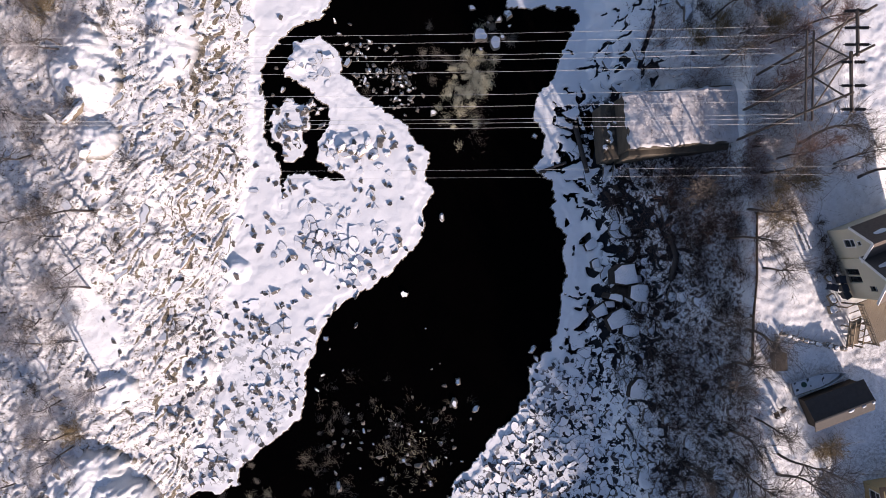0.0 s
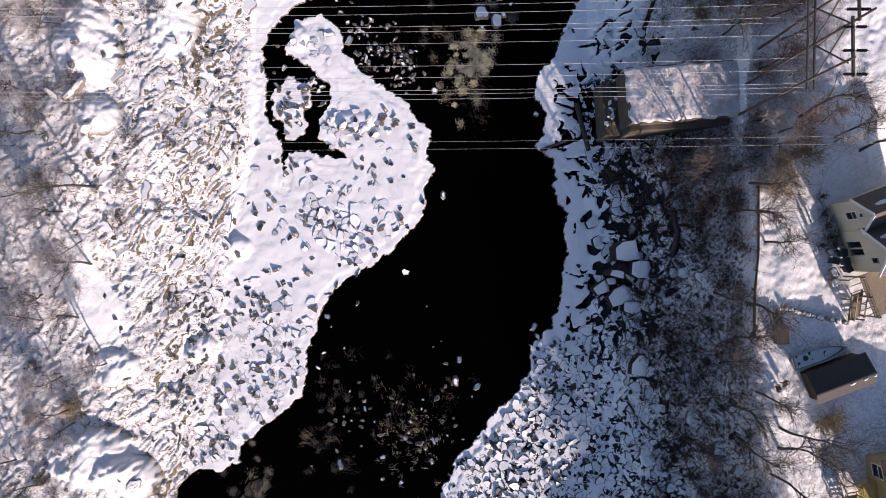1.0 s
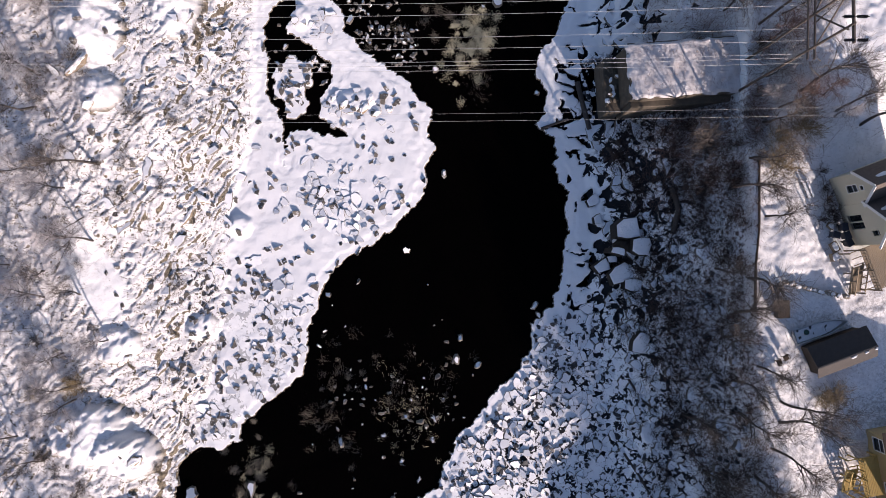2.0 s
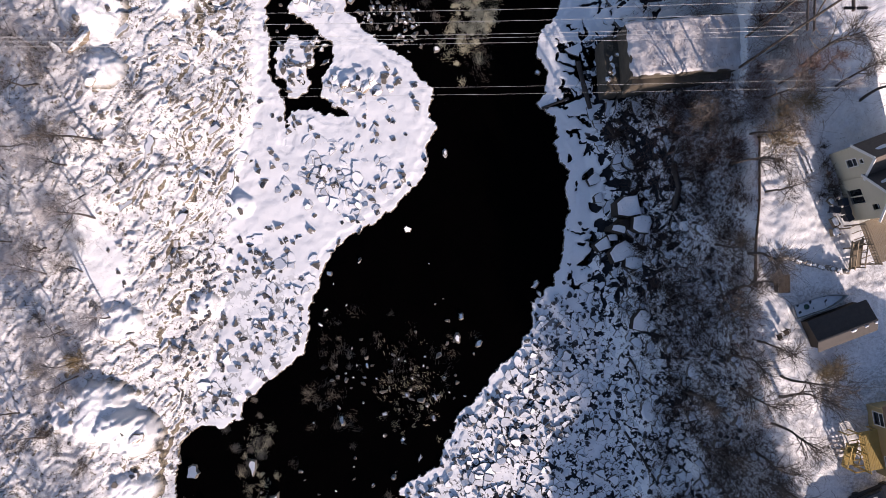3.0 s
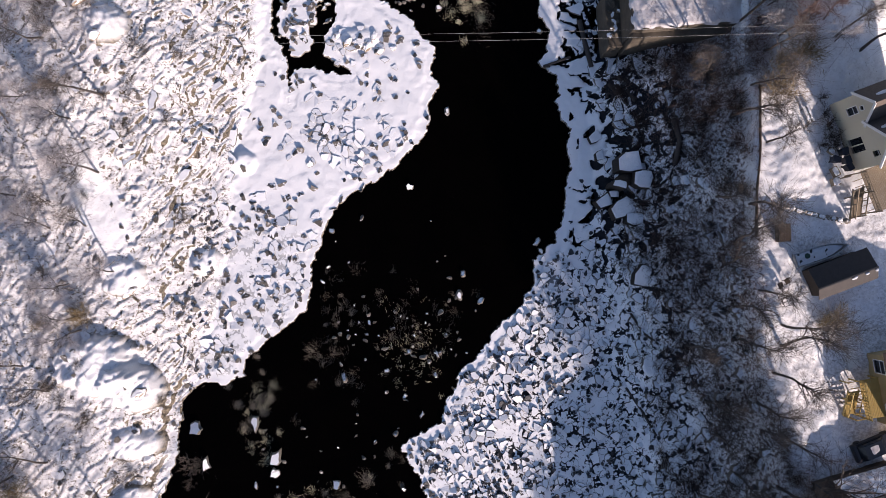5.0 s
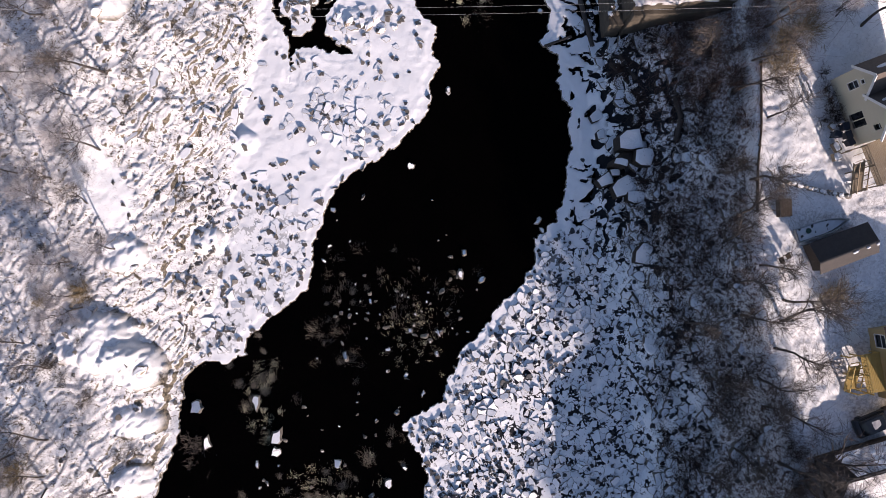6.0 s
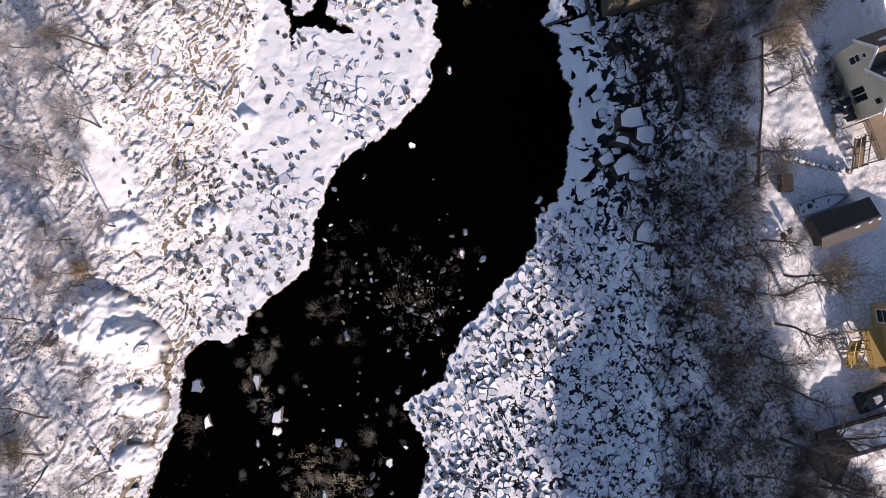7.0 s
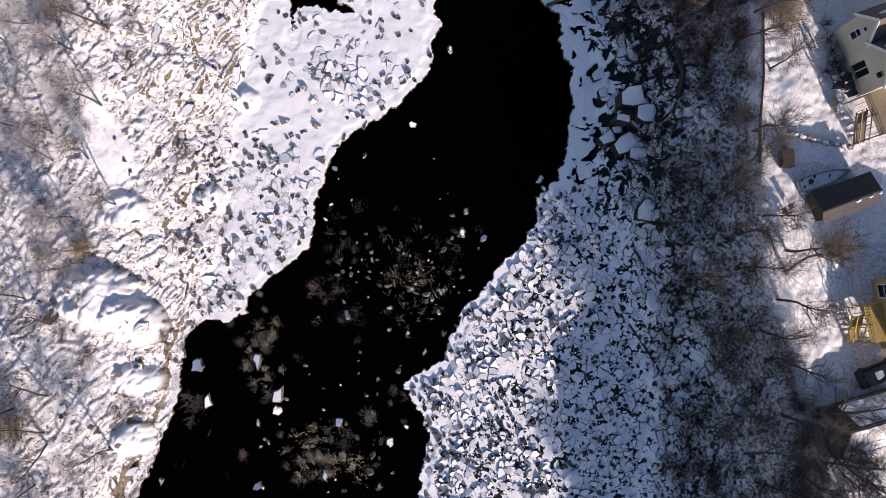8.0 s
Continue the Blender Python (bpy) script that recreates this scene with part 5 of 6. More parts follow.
def cream_house():
    g = 12.2
    h = empty("house", (36.1, 2.9, g), -69.3, "cream-sided gabled house with brown shingle roof", "house")
    bm = bm_new()
    wall_panel(bm, 2.75, 4.9, 0.2, [(1.0, 2.4, 1.65, 3.9), (1.2, 4.45, 1.55, 4.85)], 2.3)
    part("wall", bm, M_SIDING, h, "cream clapboard gable wall")
    bm = bm_new()
    wall_panel(bm, 3.9, 5.0, 0.2, [(1.0, 0.9, 1.62, 3.1), (1.72, 0.9, 2.34, 3.1), (2.6, 3.9, 3.1, 4.9)], 2.6)
    bmesh.ops.translate(bm, vec=(2.75, -0.14, 0), verts=bm.verts[:])
    part("wall", bm, M_SIDING, h, "cream clapboard gable wall")
    bm = bm_new()
    wall_panel(bm, 6.0, 4.9, 0.2, [])
    bmesh.ops.transform(bm, matrix=pose(0.0, 6.2, 0, 0, 0, -90), verts=bm.verts[:])
    part("wall", bm, M_SIDING, h, "cream clapboard side wall")
    bm = bm_new()
    wall_panel(bm, 6.2, 5.0, 0.2, [])
    bmesh.ops.transform(bm, matrix=pose(6.65, 0.0, 0, 0, 0, 90), verts=bm.verts[:])
    part("wall", bm, M_SIDING, h, "cream clapboard side wall")
    bm = bm_new()
    wall_panel(bm, 6.65, 5.0, 0.2, [], 2.4)
    bmesh.ops.translate(bm, vec=(0, 6.1, 0), verts=bm.verts[:])
    part("wall", bm, M_SIDING, h, "cream clapboard back wall")
    for a, b, e, r, y0 in ((0.0, 2.75, 4.9, 2.3, -0.35), (2.75, 6.65, 5.0, 2.6, -0.5)):
        bm = bm_new()
        gable_roof(bm, a, b, y0, 6.7, e, r)
        part("roof", bm, M_ROOF, h, "brown shingle gable roof")
        for sx in (-1, 1):
            bm = bm_new()
            m = (a + b) / 2
            xe = a - 0.25 if sx < 0 else b + 0.25
            k = r / (m - a)
            beam(bm, (m, y0 - 0.03, e + r + 0.08), (xe, y0 - 0.03, e - 0.25 * k + 0.08), 0.08, 0.24)
            part("bargeboard", bm, M_TRIM, h, "white bargeboard")
    rng = random.Random(5)
    for x, y, w, l in ((0.75, 1.2, 0.5, 1.6), (3.6, 1.0, 0.7, 2.2), (0.6, 4.9, 0.6, 2.5)):
        bm = lump(w, l, 0.18, rng.randint(1, 99))
        side = 2.3 / 1.375 if x < 2.75 else 2.6 / 1.95
        edge = 0.0 if x < 2.75 else 2.75
        eave = 4.9 if x < 2.75 else 5.0
        bmesh.ops.transform(bm, matrix=Matrix.Translation((x, y, eave + (x - edge) * side + 0.12)) @ pose(0, 0, 0, 0, -math.degrees(math.atan(side)), 0), verts=bm.verts[:])
        part("snow_patch", bm, M_SNOW, h, "thin leftover snow patch")
    window_in(h, 1.0, 2.4, 1.65, 3.9)
    window_in(h, 1.2, 4.45, 1.55, 4.85, False)
    for a in (1.0, 1.72):
        window_in(h, 2.75 + a, 0.9, 2.75 + a + 0.62, 3.1, False)
    window_in(h, 5.35, 3.9, 5.85, 4.9)
    for y, z in ((2.2, 6.0), (4.4, 5.6)):
        bm = bm_new()
        box(bm, 0.35, y, z - 0.1, 0.65, y + 0.5, z + 0.25, bevel=0.03)
        part("roof_vent", bm, M_DARK, h, "small dark roof vent")


cream_house()


def timber_deck(name, at, turn, length, depth, height, material, label, stair=(1.4, 2.6, 0.95)):
    """A raised deck: boards along x over joists and posts, rails, and a stair down along +x at its outer side."""
    d = empty(name, at, turn, label, "deck")
    n = int(depth / 0.15)
    me = None
    for k in range(n):
        if me is None:
            bm = bm_new()
            box(bm, 0, 0, 0, length, 0.135, 0.035, bevel=0.008)
            me = bpy.data.meshes.new("board")
            bm.to_mesh(me)
            bm.free()
            me.materials.append(material)
        piece("board", me, d, Matrix.Translation((0, k * 0.15, height)))
    for k in range(int(length / 0.6) + 1):
        bm = bm_new()
        x = min(k * 0.6 + 0.03, length - 0.03)
        beam(bm, (x, -0.9, height - 0.1), (x, depth, height - 0.1), 0.05, 0.18)
        part("joist", bm, material, d)
    for x in (0.08, length / 2, length - 0.08):
        for y in (-0.85, 0.05, depth - 0.08):
            bm = bm_new()
            beam(bm, (x, y, -0.3), (x, y, height + (1.0 if y < 0.5 and y > 0 else -0.15)), 0.11)
            part("post", bm, material, d)
    for z in (0.55, 0.98):
        bm = bm_new()
        beam(bm, (0, 0.02, height + z), (length, 0.02, height + z), 0.05, 0.09)
        part("rail", bm, material, d)
    for k in range(int(length / 0.28)):
        bm = bm_new()
        beam(bm, (0.1 + k * 0.28, 0.02, height + 0.1), (0.1 + k * 0.28, 0.02, height + 0.95), 0.035)
        part("baluster", bm, material, d)
    s = new("stair")
    s.parent = d
    x0, run, wd = stair
    steps = int(height / 0.18)
    for k in range(steps):
        bm = bm_new()
        z = height - (k + 1) * height / (steps + 1)
        box(bm, x0 + run * k / steps, -1.05, z - 0.02, x0 + run * (k + 1) / steps + 0.04, -1.05 + wd, z + 0.025)
        part("tread", bm, material, s)
    for y in (-1.08, -1.02 + wd):
        bm = bm_new()
        beam(bm, (x0 - 0.1, y, height - 0.12), (x0 + run + 0.1, y, -0.05), 0.05, 0.24)
        part("stringer", bm, material, s)
        bm = bm_new()
        beam(bm, (x0 - 0.1, y, height + 0.85), (x0 + run + 0.1, y, 0.9), 0.07, 0.09)
        part("handrail", bm, material, s)
        for u in (0.02, 0.5, 0.98):
            bm = bm_new()
            x, z = x0 + run * u, height * (1 - u)
            beam(bm, (x, y, z - 0.15), (x, y, z + 0.87), 0.08)
            part("newel", bm, material, s)
    return d


def house_point(x, y, z=0.0):
    a = radians(-69.3)
    return (36.1 + x * math.cos(a) - y * math.sin(a), 2.9 + x * math.sin(a) + y * math.cos(a), 12.2 + z)


timber_deck("deck", house_point(6.75, -1.05), -69.3, 4.0, 3.2, 2.5, M_DECK, "weathered timber deck with open framing and stairs")


LOW = ground_at(36.0, -24.0)


def tan_house():
    h = empty("house", (39.5, -20.6, LOW), -80.0, "tan-sided house behind a yellow timber deck", "house")
    bm = bm_new()
    wall_panel(bm, 6.6, 3.7, 0.2, [(0.5, 1.4, 1.7, 2.9), (4.6, 2.0, 5.6, 3.2)])
    part("wall", bm, M_TAN, h, "tan clapboard wall")
    window_in(h, 0.5, 1.4, 1.7, 2.9)
    window_in(h, 4.6, 2.0, 5.6, 3.2)
    for x, t in ((0.2, 90), (6.6, 90)):
        bm = bm_new()
        wall_panel(bm, 8.0, 3.7, 0.2, [])
        bmesh.ops.transform(bm, matrix=pose(x, 0.2, 0, 0, 0, t), verts=bm.verts[:])
        part("wall", bm, M_TAN, h, "tan clapboard side wall")
    bm = bm_new()
    v = [bm.verts.new(p) for p in ((-0.4, -0.3, 3.6), (7.0, -0.3, 3.6), (7.0, 4.2, 4.7), (-0.4, 4.2, 4.7), (7.0, 8.5, 3.6), (-0.4, 8.5, 3.6))]
    bm.faces.new([v[k] for k in (0, 1, 2, 3)])
    bm.faces.new([v[k] for k in (3, 2, 4, 5)])
    bmesh.ops.solidify(bm, geom=bm.faces[:], thickness=-0.18)
    part("roof", bm, M_ROOF, h, "brown shingle gable roof")


M_TAN = mat_plain("tan_siding", (0.30, 0.235, 0.12), (0.40, 0.32, 0.17), 1.5, 0.7, bump=0.2, stretch=((1, 1, 9), (0, 0, 0)))
tan_house()
timber_deck("deck", (37.9, -23.0, LOW), -80.0, 3.6, 1.9, 1.9, M_YELLOW, "new yellow timber deck with stairs to the snow", (0.9, 2.4, 0.95))


def hatch():
    h = empty("cellar_hatch", (37.2, -20.3, LOW), -72.0, "white slatted cellar hatch leaning on the house", "hatch")
    for k in range(7):
        bm = bm_new()
        box(bm, 0, k * 0.14, 0.25 + 0.05 * k, 1.9, k * 0.14 + 0.11, 0.29 + 0.05 * k)
        part("slat", bm, M_TRIM, h)
    for x in (0.05, 1.8):
        bm = bm_new()
        box(bm, x, 0, -0.1, x + 0.08, 1.0, 0.25)
        part("frame", bm, M_TRIM, h)


hatch()


def shed():
    s = empty("shed", (34.1, -15.3, 12.2), 20.5, "low shed with dark roofing and scraps of snow", "shed")
    L, W, H, ridge = 5.4, 2.7, 1.9, 0.95
    for name, b in (("wall", (0.1, 0.1, -0.2, L - 0.1, 0.22, H)), ("wall", (0.1, W - 0.22, -0.2, L - 0.1, W - 0.1, H)), ("wall", (0.1, 0.22, -0.2, 0.22, W - 0.22, H)), ("wall", (L - 0.22, 0.22, -0.2, L - 0.1, W - 0.22, H))):
        bm = bm_new()
        box(bm, *b)
        part(name, bm, M_PLANK, s)
    for ya, za, yb, zb in ((-0.15, H, ridge, H + 0.7), (ridge, H + 0.7, W + 0.15, H + 0.05)):
        bm = bm_new()
        v = [bm.verts.new(p) for p in ((-0.2, ya, za), (L + 0.2, ya, za), (L + 0.2, yb, zb), (-0.2, yb, zb))]
        bm.faces.new(v)
        bmesh.ops.subdivide_edges(bm, edges=bm.edges[:], cuts=4, use_grid_fill=True)
        for q in bm.verts:
            q.co.z += 0.03 * noise.noise(q.co * 2)
        bmesh.ops.solidify(bm, geom=bm.faces[:], thickness=0.08)
        bmesh.ops.recalc_face_normals(bm, faces=bm.faces[:])
        part("roof", bm, M_SHED, s, "dark roofing felt slope")
    bm = bm_new()
    beam(bm, (-0.2, ridge, H + 0.73), (L + 0.2, ridge, H + 0.73), 0.14, 0.07)
    part("ridge_cap", bm, M_STEEL, s, "grey metal ridge cap")
    for x, w in ((5.4, 0.35), (4.5, 0.45), (3.3, 0.7)):
        bm = lump(w, 0.28, 0.2, int(x * 10), level=2)
        bmesh.ops.translate(bm, vec=(x, ridge - 0.22, H + 0.58), verts=bm.verts[:])
        part("snow_patch", bm, M_SNOW, s, "small leftover snow patch")


M_PLANK = mat_plain("old_brown_planks", (0.03, 0.023, 0.018), (0.085, 0.064, 0.048), 3.0, 0.85, stretch=((6, 6, 1), (0, 0, 0)))
shed()


def boat():
    b = empty("rowing_boat", (32.5, -11.95, 12.25), 18.4, "open aluminium rowing boat half full of snow", "boat")
    n, L = 12, 5.1
    rows = []
    for k in range(n + 1):
        u = k / n
        half = 0.66 * (1 - max(0, (u - 0.45) / 0.55) ** 2.2) + 0.01
        rows.append((L * u, half, 0.55 + 0.22 * u * u))
    bm = bm_new()
    prof = []
    for x, w, z in rows:
        prof.append([bm.verts.new(p) for p in ((x, -w, z), (x, -w * 0.85, 0.12), (x, 0, 0.0), (x, w * 0.85, 0.12), (x, w, z))])
    for a, c in zip(prof, prof[1:]):
        for k in range(4):
            bm.faces.new((a[k], c[k], c[k + 1], a[k + 1]))
    bm.faces.new(prof[0])
    bmesh.ops.solidify(bm, geom=bm.faces[:], thickness=0.04)
    part("hull", bm, M_HULL, b, "grey-blue aluminium hull")
    for sgn in (-1, 1):
        vs, fs = [], []
        tube(vs, fs, [Vector((x, sgn * w, z)) for x, w, z in rows], [0.045] * (n + 1), 6)
        piece("gunwale", mesh("gunwale", vs, fs, M_HULL, True), b)
    for x, w in ((0.5, 1.15), (1.75, 1.2), (3.1, 1.1)):
        bm = bm_new()
        box(bm, x - 0.13, -w / 2, 0.34, x + 0.13, w / 2, 0.40, bevel=0.01)
        part("thwart", bm, M_STEEL, b, "dark seat plank")
    bm = bm_new()
    bmesh.ops.create_grid(bm, x_segments=26, y_segments=10, size=0.5)
    for v in bm.verts:
        u = v.co.x + 0.5
        half = (0.60 * (1 - max(0, (u - 0.45) / 0.55) ** 2.2)) * 0.93
        x = 0.15 + u * 4.6
        y = v.co.y * 2 * half
        v.co = Vector((x, y, 0.43 + 0.13 * noise.noise(Vector((x * 2.2, y * 3, 2)))))
    part("snow_fill", bm, M_SNOW, b, "drifted snow lying in the hull")
    bm = bm_new()
    bmesh.ops.create_cone(bm, cap_ends=True, segments=14, radius1=0.28, radius2=0.24, depth=0.3, matrix=pose(1.2, 0.15, 0.42))
    part("bucket", bm, M_GREEN, b, "dark green tub")


M_HULL = mat_plain("grey_blue_aluminium", (0.38, 0.41, 0.44), (0.58, 0.61, 0.63), 2.0, 0.45, 0.3)
M_GREEN = mat_plain("dark_green_plastic", (0.02, 0.06, 0.045), (0.04, 0.09, 0.07), 2.0, 0.5)
boat()


def stone_wall(path, label, courses=2):
    w = empty("stone_wall", (*path[0], ground_at(*path[0])), 0, label, "stone wall")
    rng = random.Random(int(path[0][0] * 10))
    shapes = []
    for k in range(8):
        me = bpy.data.meshes.new("stone")
        bm = lump(1, 1, 1, 200 + k, level=1)
        bm.to_mesh(me)
        bm.free()
        me.materials.append(M_STONE)
        shapes.append(me)
    for a, b in zip(path, path[1:]):
        a, b = Vector(a), Vector(b)
        L, u = (b - a).length, 0.0
        ang = math.degrees(math.atan2(b.y - a.y, b.x - a.x))
        while u < L:
            l = rng.uniform(0.4, 0.75)
            for c in range(courses):
                p = a.lerp(b, min(1, (u + l / 2 + 0.15 * c) / L))
                m = pose(p.x - path[0][0], p.y - path[0][1] + rng.gauss(0, 0.04), 0.30 * c - 0.08, 0, 0, ang + rng.gauss(0, 6)) @ Matrix.Diagonal((l * 1.15, rng.uniform(0.5, 0.65), 0.42, 1))
                piece("stone", rng.choice(shapes), w, m)
            u += l


stone_wall([(31.6, -6.7), (34.0, -7.4), (37.6, -8.2)], "low snow-topped field stone wall along the yard")
stone_wall([(31.4, -6.8), (31.3, -8.3)], "short snow-topped stone wall beside a brown bin")


def plank_box(name, at, turn, w, l, h, label, category):
    b = empty(name, at, turn, label, category)
    for k in range(int(h / 0.16)):
        for q in ((0, 0, w, 0.04), (0, l - 0.04, w, l), (0, 0.04, 0.04, l - 0.04), (w - 0.04, 0.04, w, l - 0.04)):
            bm = bm_new()
            box(bm, q[0], q[1], k * 0.16 - 0.05, q[2], q[3], k * 0.16 + 0.095)
            part("plank", bm, M_PLANK, b)
    for k in range(int(w / 0.18)):
        bm = bm_new()
        box(bm, k * 0.18, -0.03, h, k * 0.18 + 0.165, l + 0.03, h + 0.03)
        part("lid_board", bm, M_PLANK, b)


plank_box("compost_bin", (30.85, -10.1, 12.2), 2.0, 1.15, 1.6, 0.9, "dark brown plank compost bin in the snow", "bin")


def retaining_wall(path, label):
    top = empty("retaining_wall", (*path[0], 12.0), 0, label, "retaining wall", kind="structure")
    for a, b in zip(path, path[1:]):
        n = max(1, round(math.dist(a, b) / 1.8))
        for k in range(n):
            p = [a[i] + (b[i] - a[i]) * k / n - path[0][i] for i in (0, 1)]
            q = [a[i] + (b[i] - a[i]) * (k + 1) / n - path[0][i] for i in (0, 1)]
            for c in range(9):
                bm = bm_new()
                beam(bm, (*p, 0.22 - c * 0.2), (*q, 0.22 - c * 0.2), 0.10, 0.19, 0.01)
                part("plank", bm, M_PLANK, top)
            bm = bm_new()
            beam(bm, (p[0] - 0.1, p[1], -1.8), (p[0] - 0.1, p[1], 0.45), 0.14)
            part("post", bm, M_PLANK, top)


retaining_wall([(29.6, 4.6), (29.55, -1.4), (29.2, -5.1), (29.1, -9.6)], "dark brown plank retaining wall at the yard edge")


def table_frame():
    t = empty("table_frame", (30.9, -15.45, ground_at(31.4, -15.6)), 22, "bare square metal table frame standing in snow", "table")
    for x in (0.0, 0.45, 0.9):
        bm = bm_new()
        beam(bm, (x, 0, 0.7), (x, -0.8, 0.7), 0.05)
        part("bar", bm, M_STEEL, t)
    for y in (0.0, -0.4, -0.8):
        bm = bm_new()
        beam(bm, (0, y, 0.74), (0.9, y, 0.74), 0.05)
        part("bar", bm, M_STEEL, t)
    for x in (0.0, 0.9):
        for y in (0.0, -0.8):
            bm = bm_new()
            beam(bm, (x, y, -0.1), (x, y, 0.72), 0.05)
            part("leg", bm, M_STEEL, t)


table_frame()


def garden_chair():
    c = new("garden_chair")
    for name, b in (("seat", (-0.25, -0.25, 0.40, 0.25, 0.25, 0.44)), ("backrest", (-0.25, 0.22, 0.46, 0.25, 0.27, 0.95)), ("armrest", (-0.31, -0.22, 0.62, -0.25, 0.26, 0.66)), ("armrest", (0.25, -0.22, 0.62, 0.31, 0.26, 0.66))):
        bm = bm_new()
        box(bm, *b, bevel=0.012)
        part(name, bm, M_PLANK, c)
    for x in (-0.23, 0.23):
        for y in (-0.22, 0.22):
            bm = bm_new()
            beam(bm, (x, y, -0.05), (x, y, 0.40), 0.05)
            part("leg", bm, M_PLANK, c)
    return tagged(c, "dark wooden garden chair standing in trampled snow", "chair", "chairs in the yard")


_c = garden_chair()
_c.matrix_basis = pose(31.7, -13.8, ground_at(31.7, -13.8), 0, 0, 30)
copy_thing(_c, pose(31.0, -14.2, ground_at(31.0, -14.2), 0, 0, 110))


def garage():
    g = empty("garage", (36.3, -34.6, ground_at(37.4, -35.0) - 0.1), 16.0, "brown garage with a snow-dusted hipped roof", "garage")
    L, W, H = 6.0, 4.4, 1.6
    for b in ((-1.3, -W / 2, -0.4, L, 0.15 - W / 2, H), (-1.3, W / 2 - 0.15, -0.4, L, W / 2, H), (-1.3, 0.15 - W / 2, -0.4, -1.15, W / 2 - 0.15, H), (L - 0.15, 0.15 - W / 2, -0.4, L, W / 2 - 0.15, H)):
        bm = bm_new()
        box(bm, *b)
        part("wall", bm, M_PLANK, g)
    e, w = H - 0.05, W / 2 + 0.3
    slopes = (((-1.6, -w, e), (L + 0.3, -w, e), (L + 0.3, 0, H + 0.75), (0.2, 0, H + 0.75)), ((L + 0.3, w, e), (-1.6, w, e), (0.2, 0, H + 0.75), (L + 0.3, 0, H + 0.75)), ((-1.6, w, e), (-1.6, -w, e), (0.2, 0, H + 0.75)))
    for q in slopes:
        bm = bm_new()
        bm.faces.new([bm.verts.new(p) for p in q])
        bmesh.ops.solidify(bm, geom=bm.faces[:], thickness=-0.12)
        part("roof", bm, M_ROOF, g, "brown shingle hip slope")
    for x0, y0, x1, y1 in ((0.2, 0.0, L + 0.3, 0.0), (0.2, 0.0, -1.6, -w), (0.2, 0.0, -1.6, w)):
        bm = bm_new()
        z1 = H + 0.75 if y1 == 0 else e
        beam(bm, (x0, y0, H + 0.87), (x1, y1, z1 + 0.12), 0.16, 0.08)
        part("ridge_cap", bm, M_STEEL, g, "dark metal ridge cap")
    # thin snow, its colour greyed to carry the shade on this roof
    thin = mat_plain("shade_greyed_roof_snow", (0.30, 0.28, 0.275), (0.66, 0.65, 0.66), 1.3, 0.85, snow=0.6)
    for side, x0, x1 in ((-1, 0.3, L), (1, 1.2, L)):
        bm = bm_new()
        bmesh.ops.create_grid(bm, x_segments=24, y_segments=10, size=0.5)
        for v in bm.verts:
            t = v.co.y + 0.5
            x, y = x0 - 1.2 * (1 - t) + (v.co.x + 0.5) * (x1 - x0 + 1.2 * (1 - t)), w - 0.15 - t * (w - 0.35)
            v.co = Vector((x, side * y, e + (H + 0.75 - e) * (w - y) / w + 0.19 + 0.05 * noise.noise(Vector((x * 2, side * y * 2, 0)))))
        bmesh.ops.solidify(bm, geom=bm.faces[:], thickness=0.07)
        bmesh.ops.recalc_face_normals(bm, faces=bm.faces[:])
        part("snow_cover", bm, thin, g, "thin patchy snow sheet greyed for shade on a slope")


garage()


def parked_car():
    c = empty("parked_car", (40.2, -29.4, ground_at(40.2, -29.4) - 0.02), 22.0, "dark parked car with thin old snow", "car")
    def shell(name, outline, half, mat, label="", taper=0.0):
        bm = bm_new()
        ring = [[bm.verts.new((x, s * (half - taper * (z > 0.9)), z)) for x, z in outline] for s in (-1, 1)]
        bm.faces.new(ring[0])
        bm.faces.new(ring[1][::-1])
        for k in range(len(outline)):
            j = (k + 1) % len(outline)
            bm.faces.new((ring[0][j], ring[0][k], ring[1][k], ring[1][j]))
        bmesh.ops.recalc_face_normals(bm, faces=bm.faces[:])
        bmesh.ops.bevel(bm, geom=bm.edges[:], offset=0.05, segments=2, affect="EDGES")
        return part(name, bm, mat, c, label)
    shell("body", [(-2.1, 0.3), (2.1, 0.3), (2.15, 0.6), (1.95, 0.85), (-2.0, 0.9), (-2.12, 0.6)], 0.86, M_CARPAINT, "dark body")
    shell("cabin", [(-1.75, 0.86), (1.0, 0.86), (0.45, 1.4), (-1.3, 1.42)], 0.76, M_GLASS, "dark glazed cabin", 0.06)
    # snow takes a duller colour in place of shade over the car
    bm = lump(1.3, 1.0, 0.12, 77)
    bmesh.ops.translate(bm, vec=(-0.4, 0, 1.36), verts=bm.verts[:])
    part("snow_cover", bm, M_STREAKSNOW, c, "dulled snow lying on the car roof")
    for x in (-1.35, 1.35):
        for y in (-0.8, 0.8):
            w = new("wheel")
            w.parent = c
            w.matrix_basis = pose(x, y, 0.31, 90, 0, 0)
            bm = bm_new()
            bmesh.ops.create_cone(bm, cap_ends=True, segments=18, radius1=0.31, radius2=0.31, depth=0.2)
            part("tyre", bm, M_DARK, w)
            bm = bm_new()
            bmesh.ops.create_cone(bm, cap_ends=True, segments=14, radius1=0.19, radius2=0.19, depth=0.22)
            part("rim", bm, M_STEEL, w)


M_CARPAINT = mat_plain("dark_car_paint", (0.02, 0.02, 0.024), (0.035, 0.035, 0.04), 2.0, 0.3, 0.3, 0.5, 0.05)
parked_car()


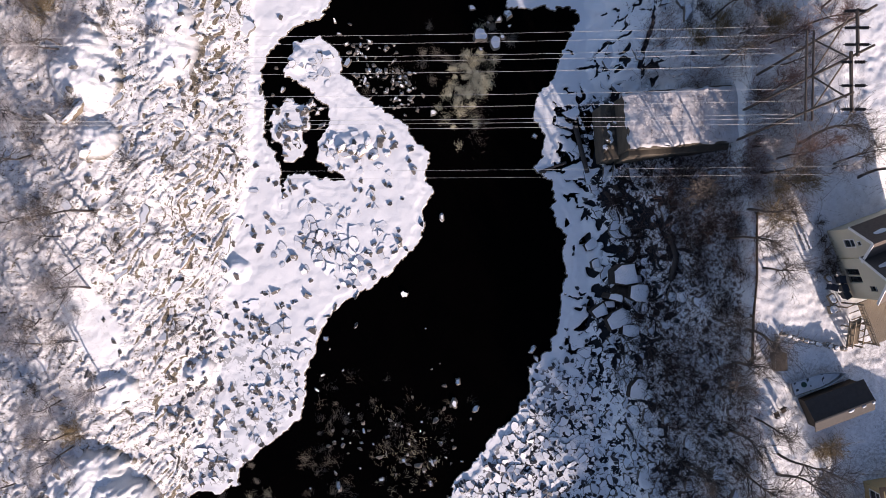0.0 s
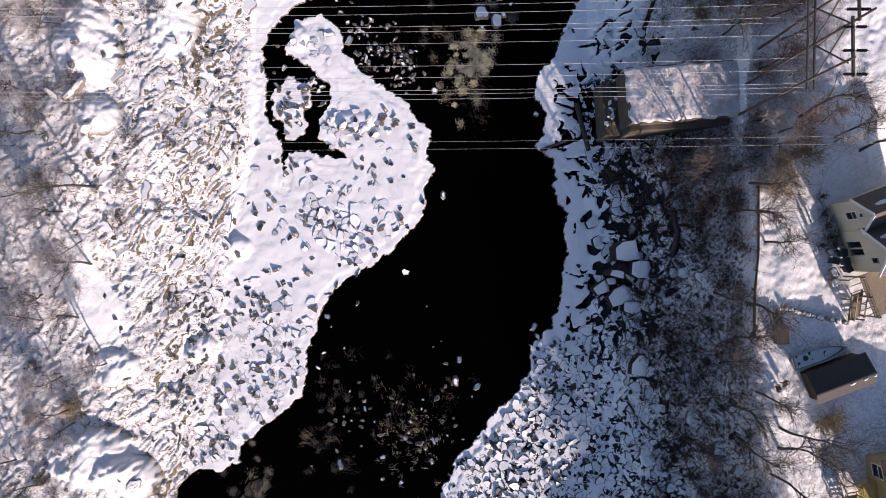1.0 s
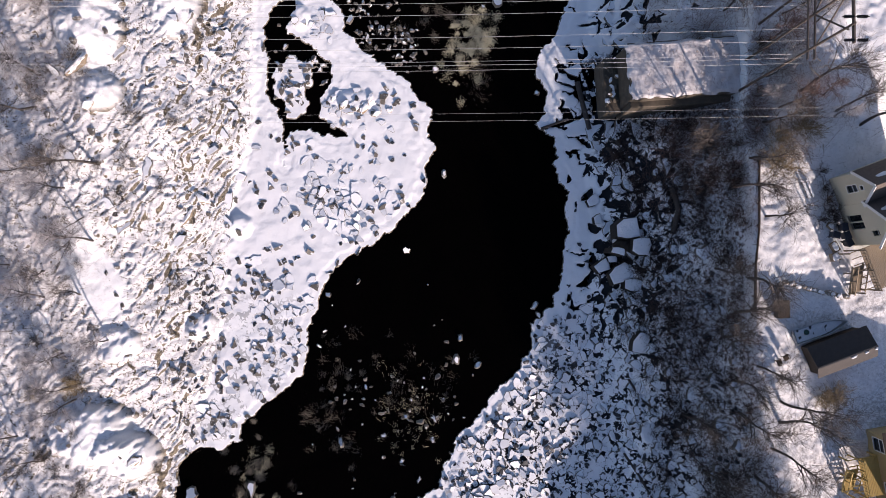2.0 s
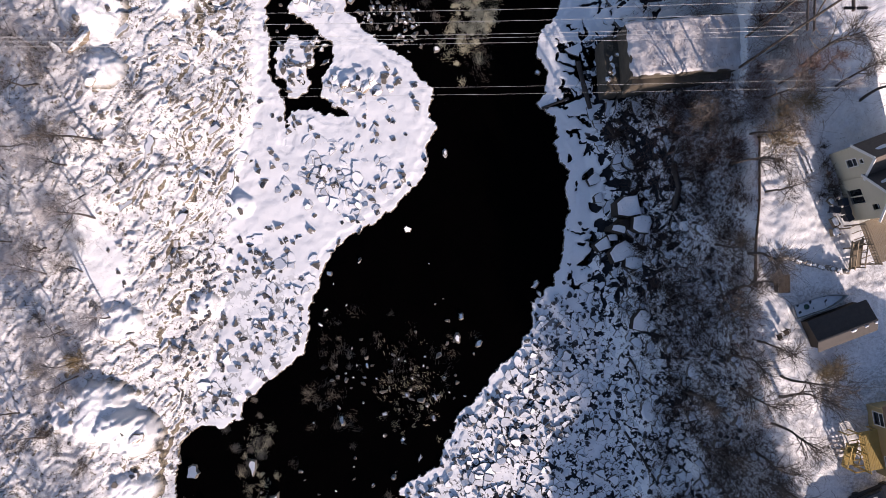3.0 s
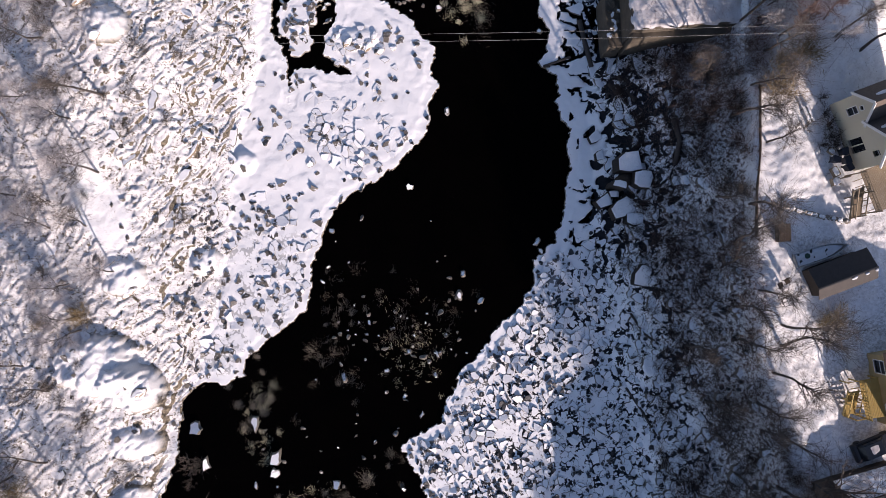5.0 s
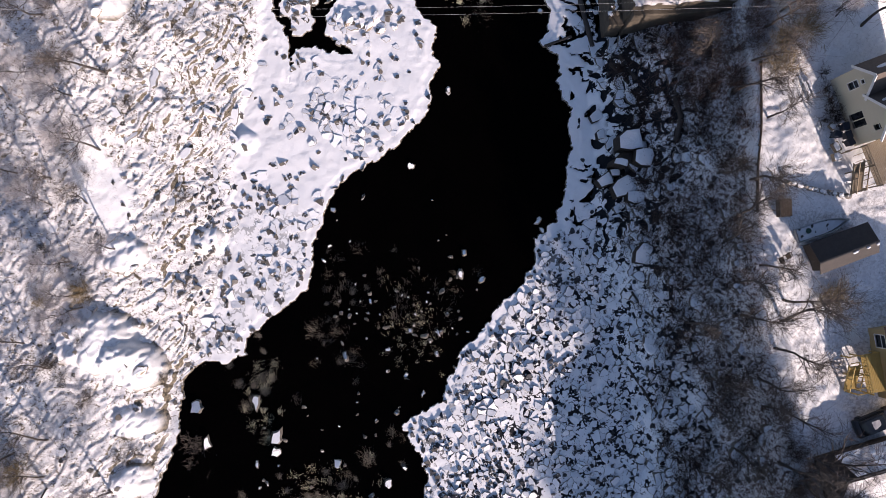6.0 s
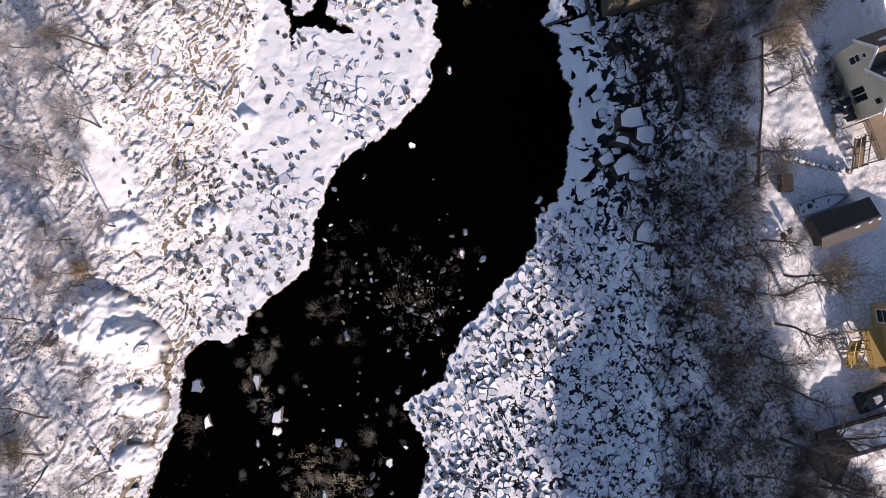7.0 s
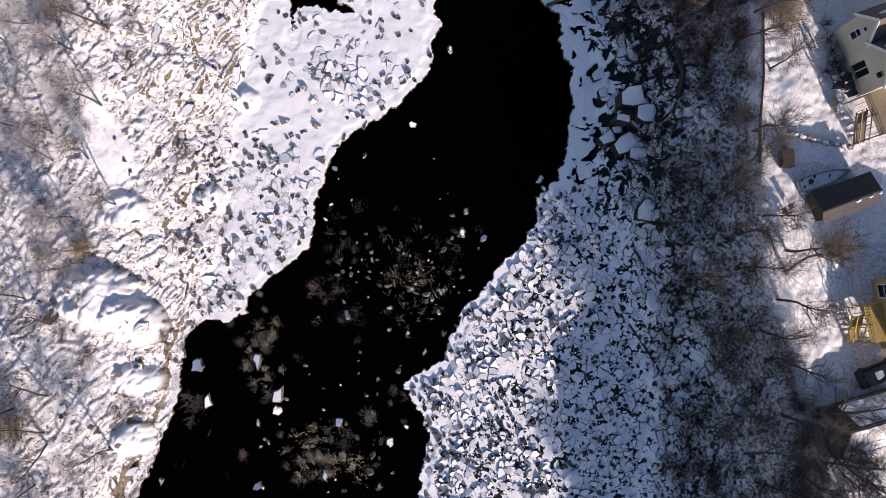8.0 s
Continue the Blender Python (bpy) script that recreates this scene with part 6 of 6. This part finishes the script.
def garden_bench():
    b = empty("garden_bench", (33.3, 2.6, 12.2), -68, "low garden bench buried under white snow", "bench")
    for y in (0.0, 0.42):
        bm = bm_new()
        box(bm, 0, y, 0.42, 1.7, y + 0.3, 0.47, bevel=0.01)
        part("slat", bm, M_PLANK, b)
        bm = bm_new()
        bmesh.ops.create_grid(bm, x_segments=16, y_segments=5, size=0.5)
        for v in bm.verts:
            v.co = Vector(((v.co.x + 0.5) * 1.7, y + (v.co.y + 0.5) * 0.3, 0.53 + 0.06 * noise.noise(Vector((v.co.x * 6, v.co.y * 4, y))) - 0.08 * (abs(v.co.y) > 0.45)))
        part("snow_cap", bm, M_SNOW, b, "rounded snow cap")
    for x in (0.15, 1.5):
        for y in (0.1, 0.6):
            bm = bm_new()
            box(bm, x, y - 0.04, -0.1, x + 0.08, y + 0.04, 0.42)
            part("leg", bm, M_PLANK, b)


garden_bench()


def wheeled_bin():
    b = new("wheeled_bin")
    bm = bm_new()
    vs = box(bm, -0.27, -0.33, 0.08, 0.27, 0.33, 0.98, bevel=0.03)
    for v in bm.verts:
        k = 0.82 + 0.18 * (v.co.z / 0.98)
        v.co.x, v.co.y = v.co.x * k, v.co.y * k
    part("body", bm, M_BIN, b)
    bm = bm_new()
    box(bm, -0.3, -0.36, 0.99, 0.3, 0.37, 1.06, bevel=0.03)
    part("lid", bm, M_BIN, b)
    bm = bm_new()
    rod(bm, (-0.28, 0.42, 0.95), (0.28, 0.42, 0.95), 0.02)
    part("handle", bm, M_STEEL, b)
    for x in (-0.25, 0.25):
        bm = bm_new()
        rod(bm, (x - 0.03, 0.25, 0.12), (x + 0.03, 0.25, 0.12), 0.12, 0.12, 12)
        part("wheel", bm, M_DARK, b)
    return tagged(b, "dark blue plastic wheeled bin against the house", "bin", "bins by the house")


M_BIN = mat_plain("dark_blue_plastic", (0.015, 0.02, 0.035), (0.03, 0.04, 0.06), 2.0, 0.5)
_b = wheeled_bin()
_b.matrix_basis = pose(*house_point(5.4, -0.75), 0, 0, 20)
for k, (x, y, a) in enumerate(((4.6, -0.7, 8), (6.1, -0.8, 30), (5.0, -1.7, 75))):
    copy_thing(_b, pose(*house_point(x, y), 0, 0, a))


def crate(x, y, w, l, h, turn):
    c = empty("storage_crate", house_point(x, y), turn, "grey plank storage crate with a snowy lid by the deck", "crate", "crates by the deck")
    for k in range(4):
        for q in ((0, 0, w, 0.03), (0, l - 0.03, w, l), (0, 0.03, 0.03, l - 0.03), (w - 0.03, 0.03, w, l - 0.03)):
            bm = bm_new()
            box(bm, q[0], q[1], k * h / 4, q[2], q[3], (k + 0.85) * h / 4)
            part("plank", bm, M_DECK, c)
    bm = lump(w * 1.1, l * 1.1, 0.2, int(x * 7), level=2)
    bmesh.ops.translate(bm, vec=(w / 2, l / 2, h - 0.06), verts=bm.verts[:])
    part("snow_cap", bm, M_SNOW, c, "uneven snow cap")


crate(5.7, -2.3, 0.9, 0.6, 0.5, -60)
crate(6.6, -2.6, 0.7, 0.7, 0.6, -75)
crate(4.0, -1.9, 0.6, 0.5, 0.4, -40)
_p = tagged(bare_shrub("dark_bush", 1.5, 95, 34, 6, M_BRUSH, 0.6), "leafless dark bush against the cream house wall", "shrub", "bushes by the house")
plant(_p, [house_point(x, y)[:2] for x, y in ((0.6, -0.7), (1.8, -0.8), (2.9, -1.0), (3.6, -0.9), (3.3, -2.0), (-0.9, -0.3))], random.Random(6), 0.6, 1.0)
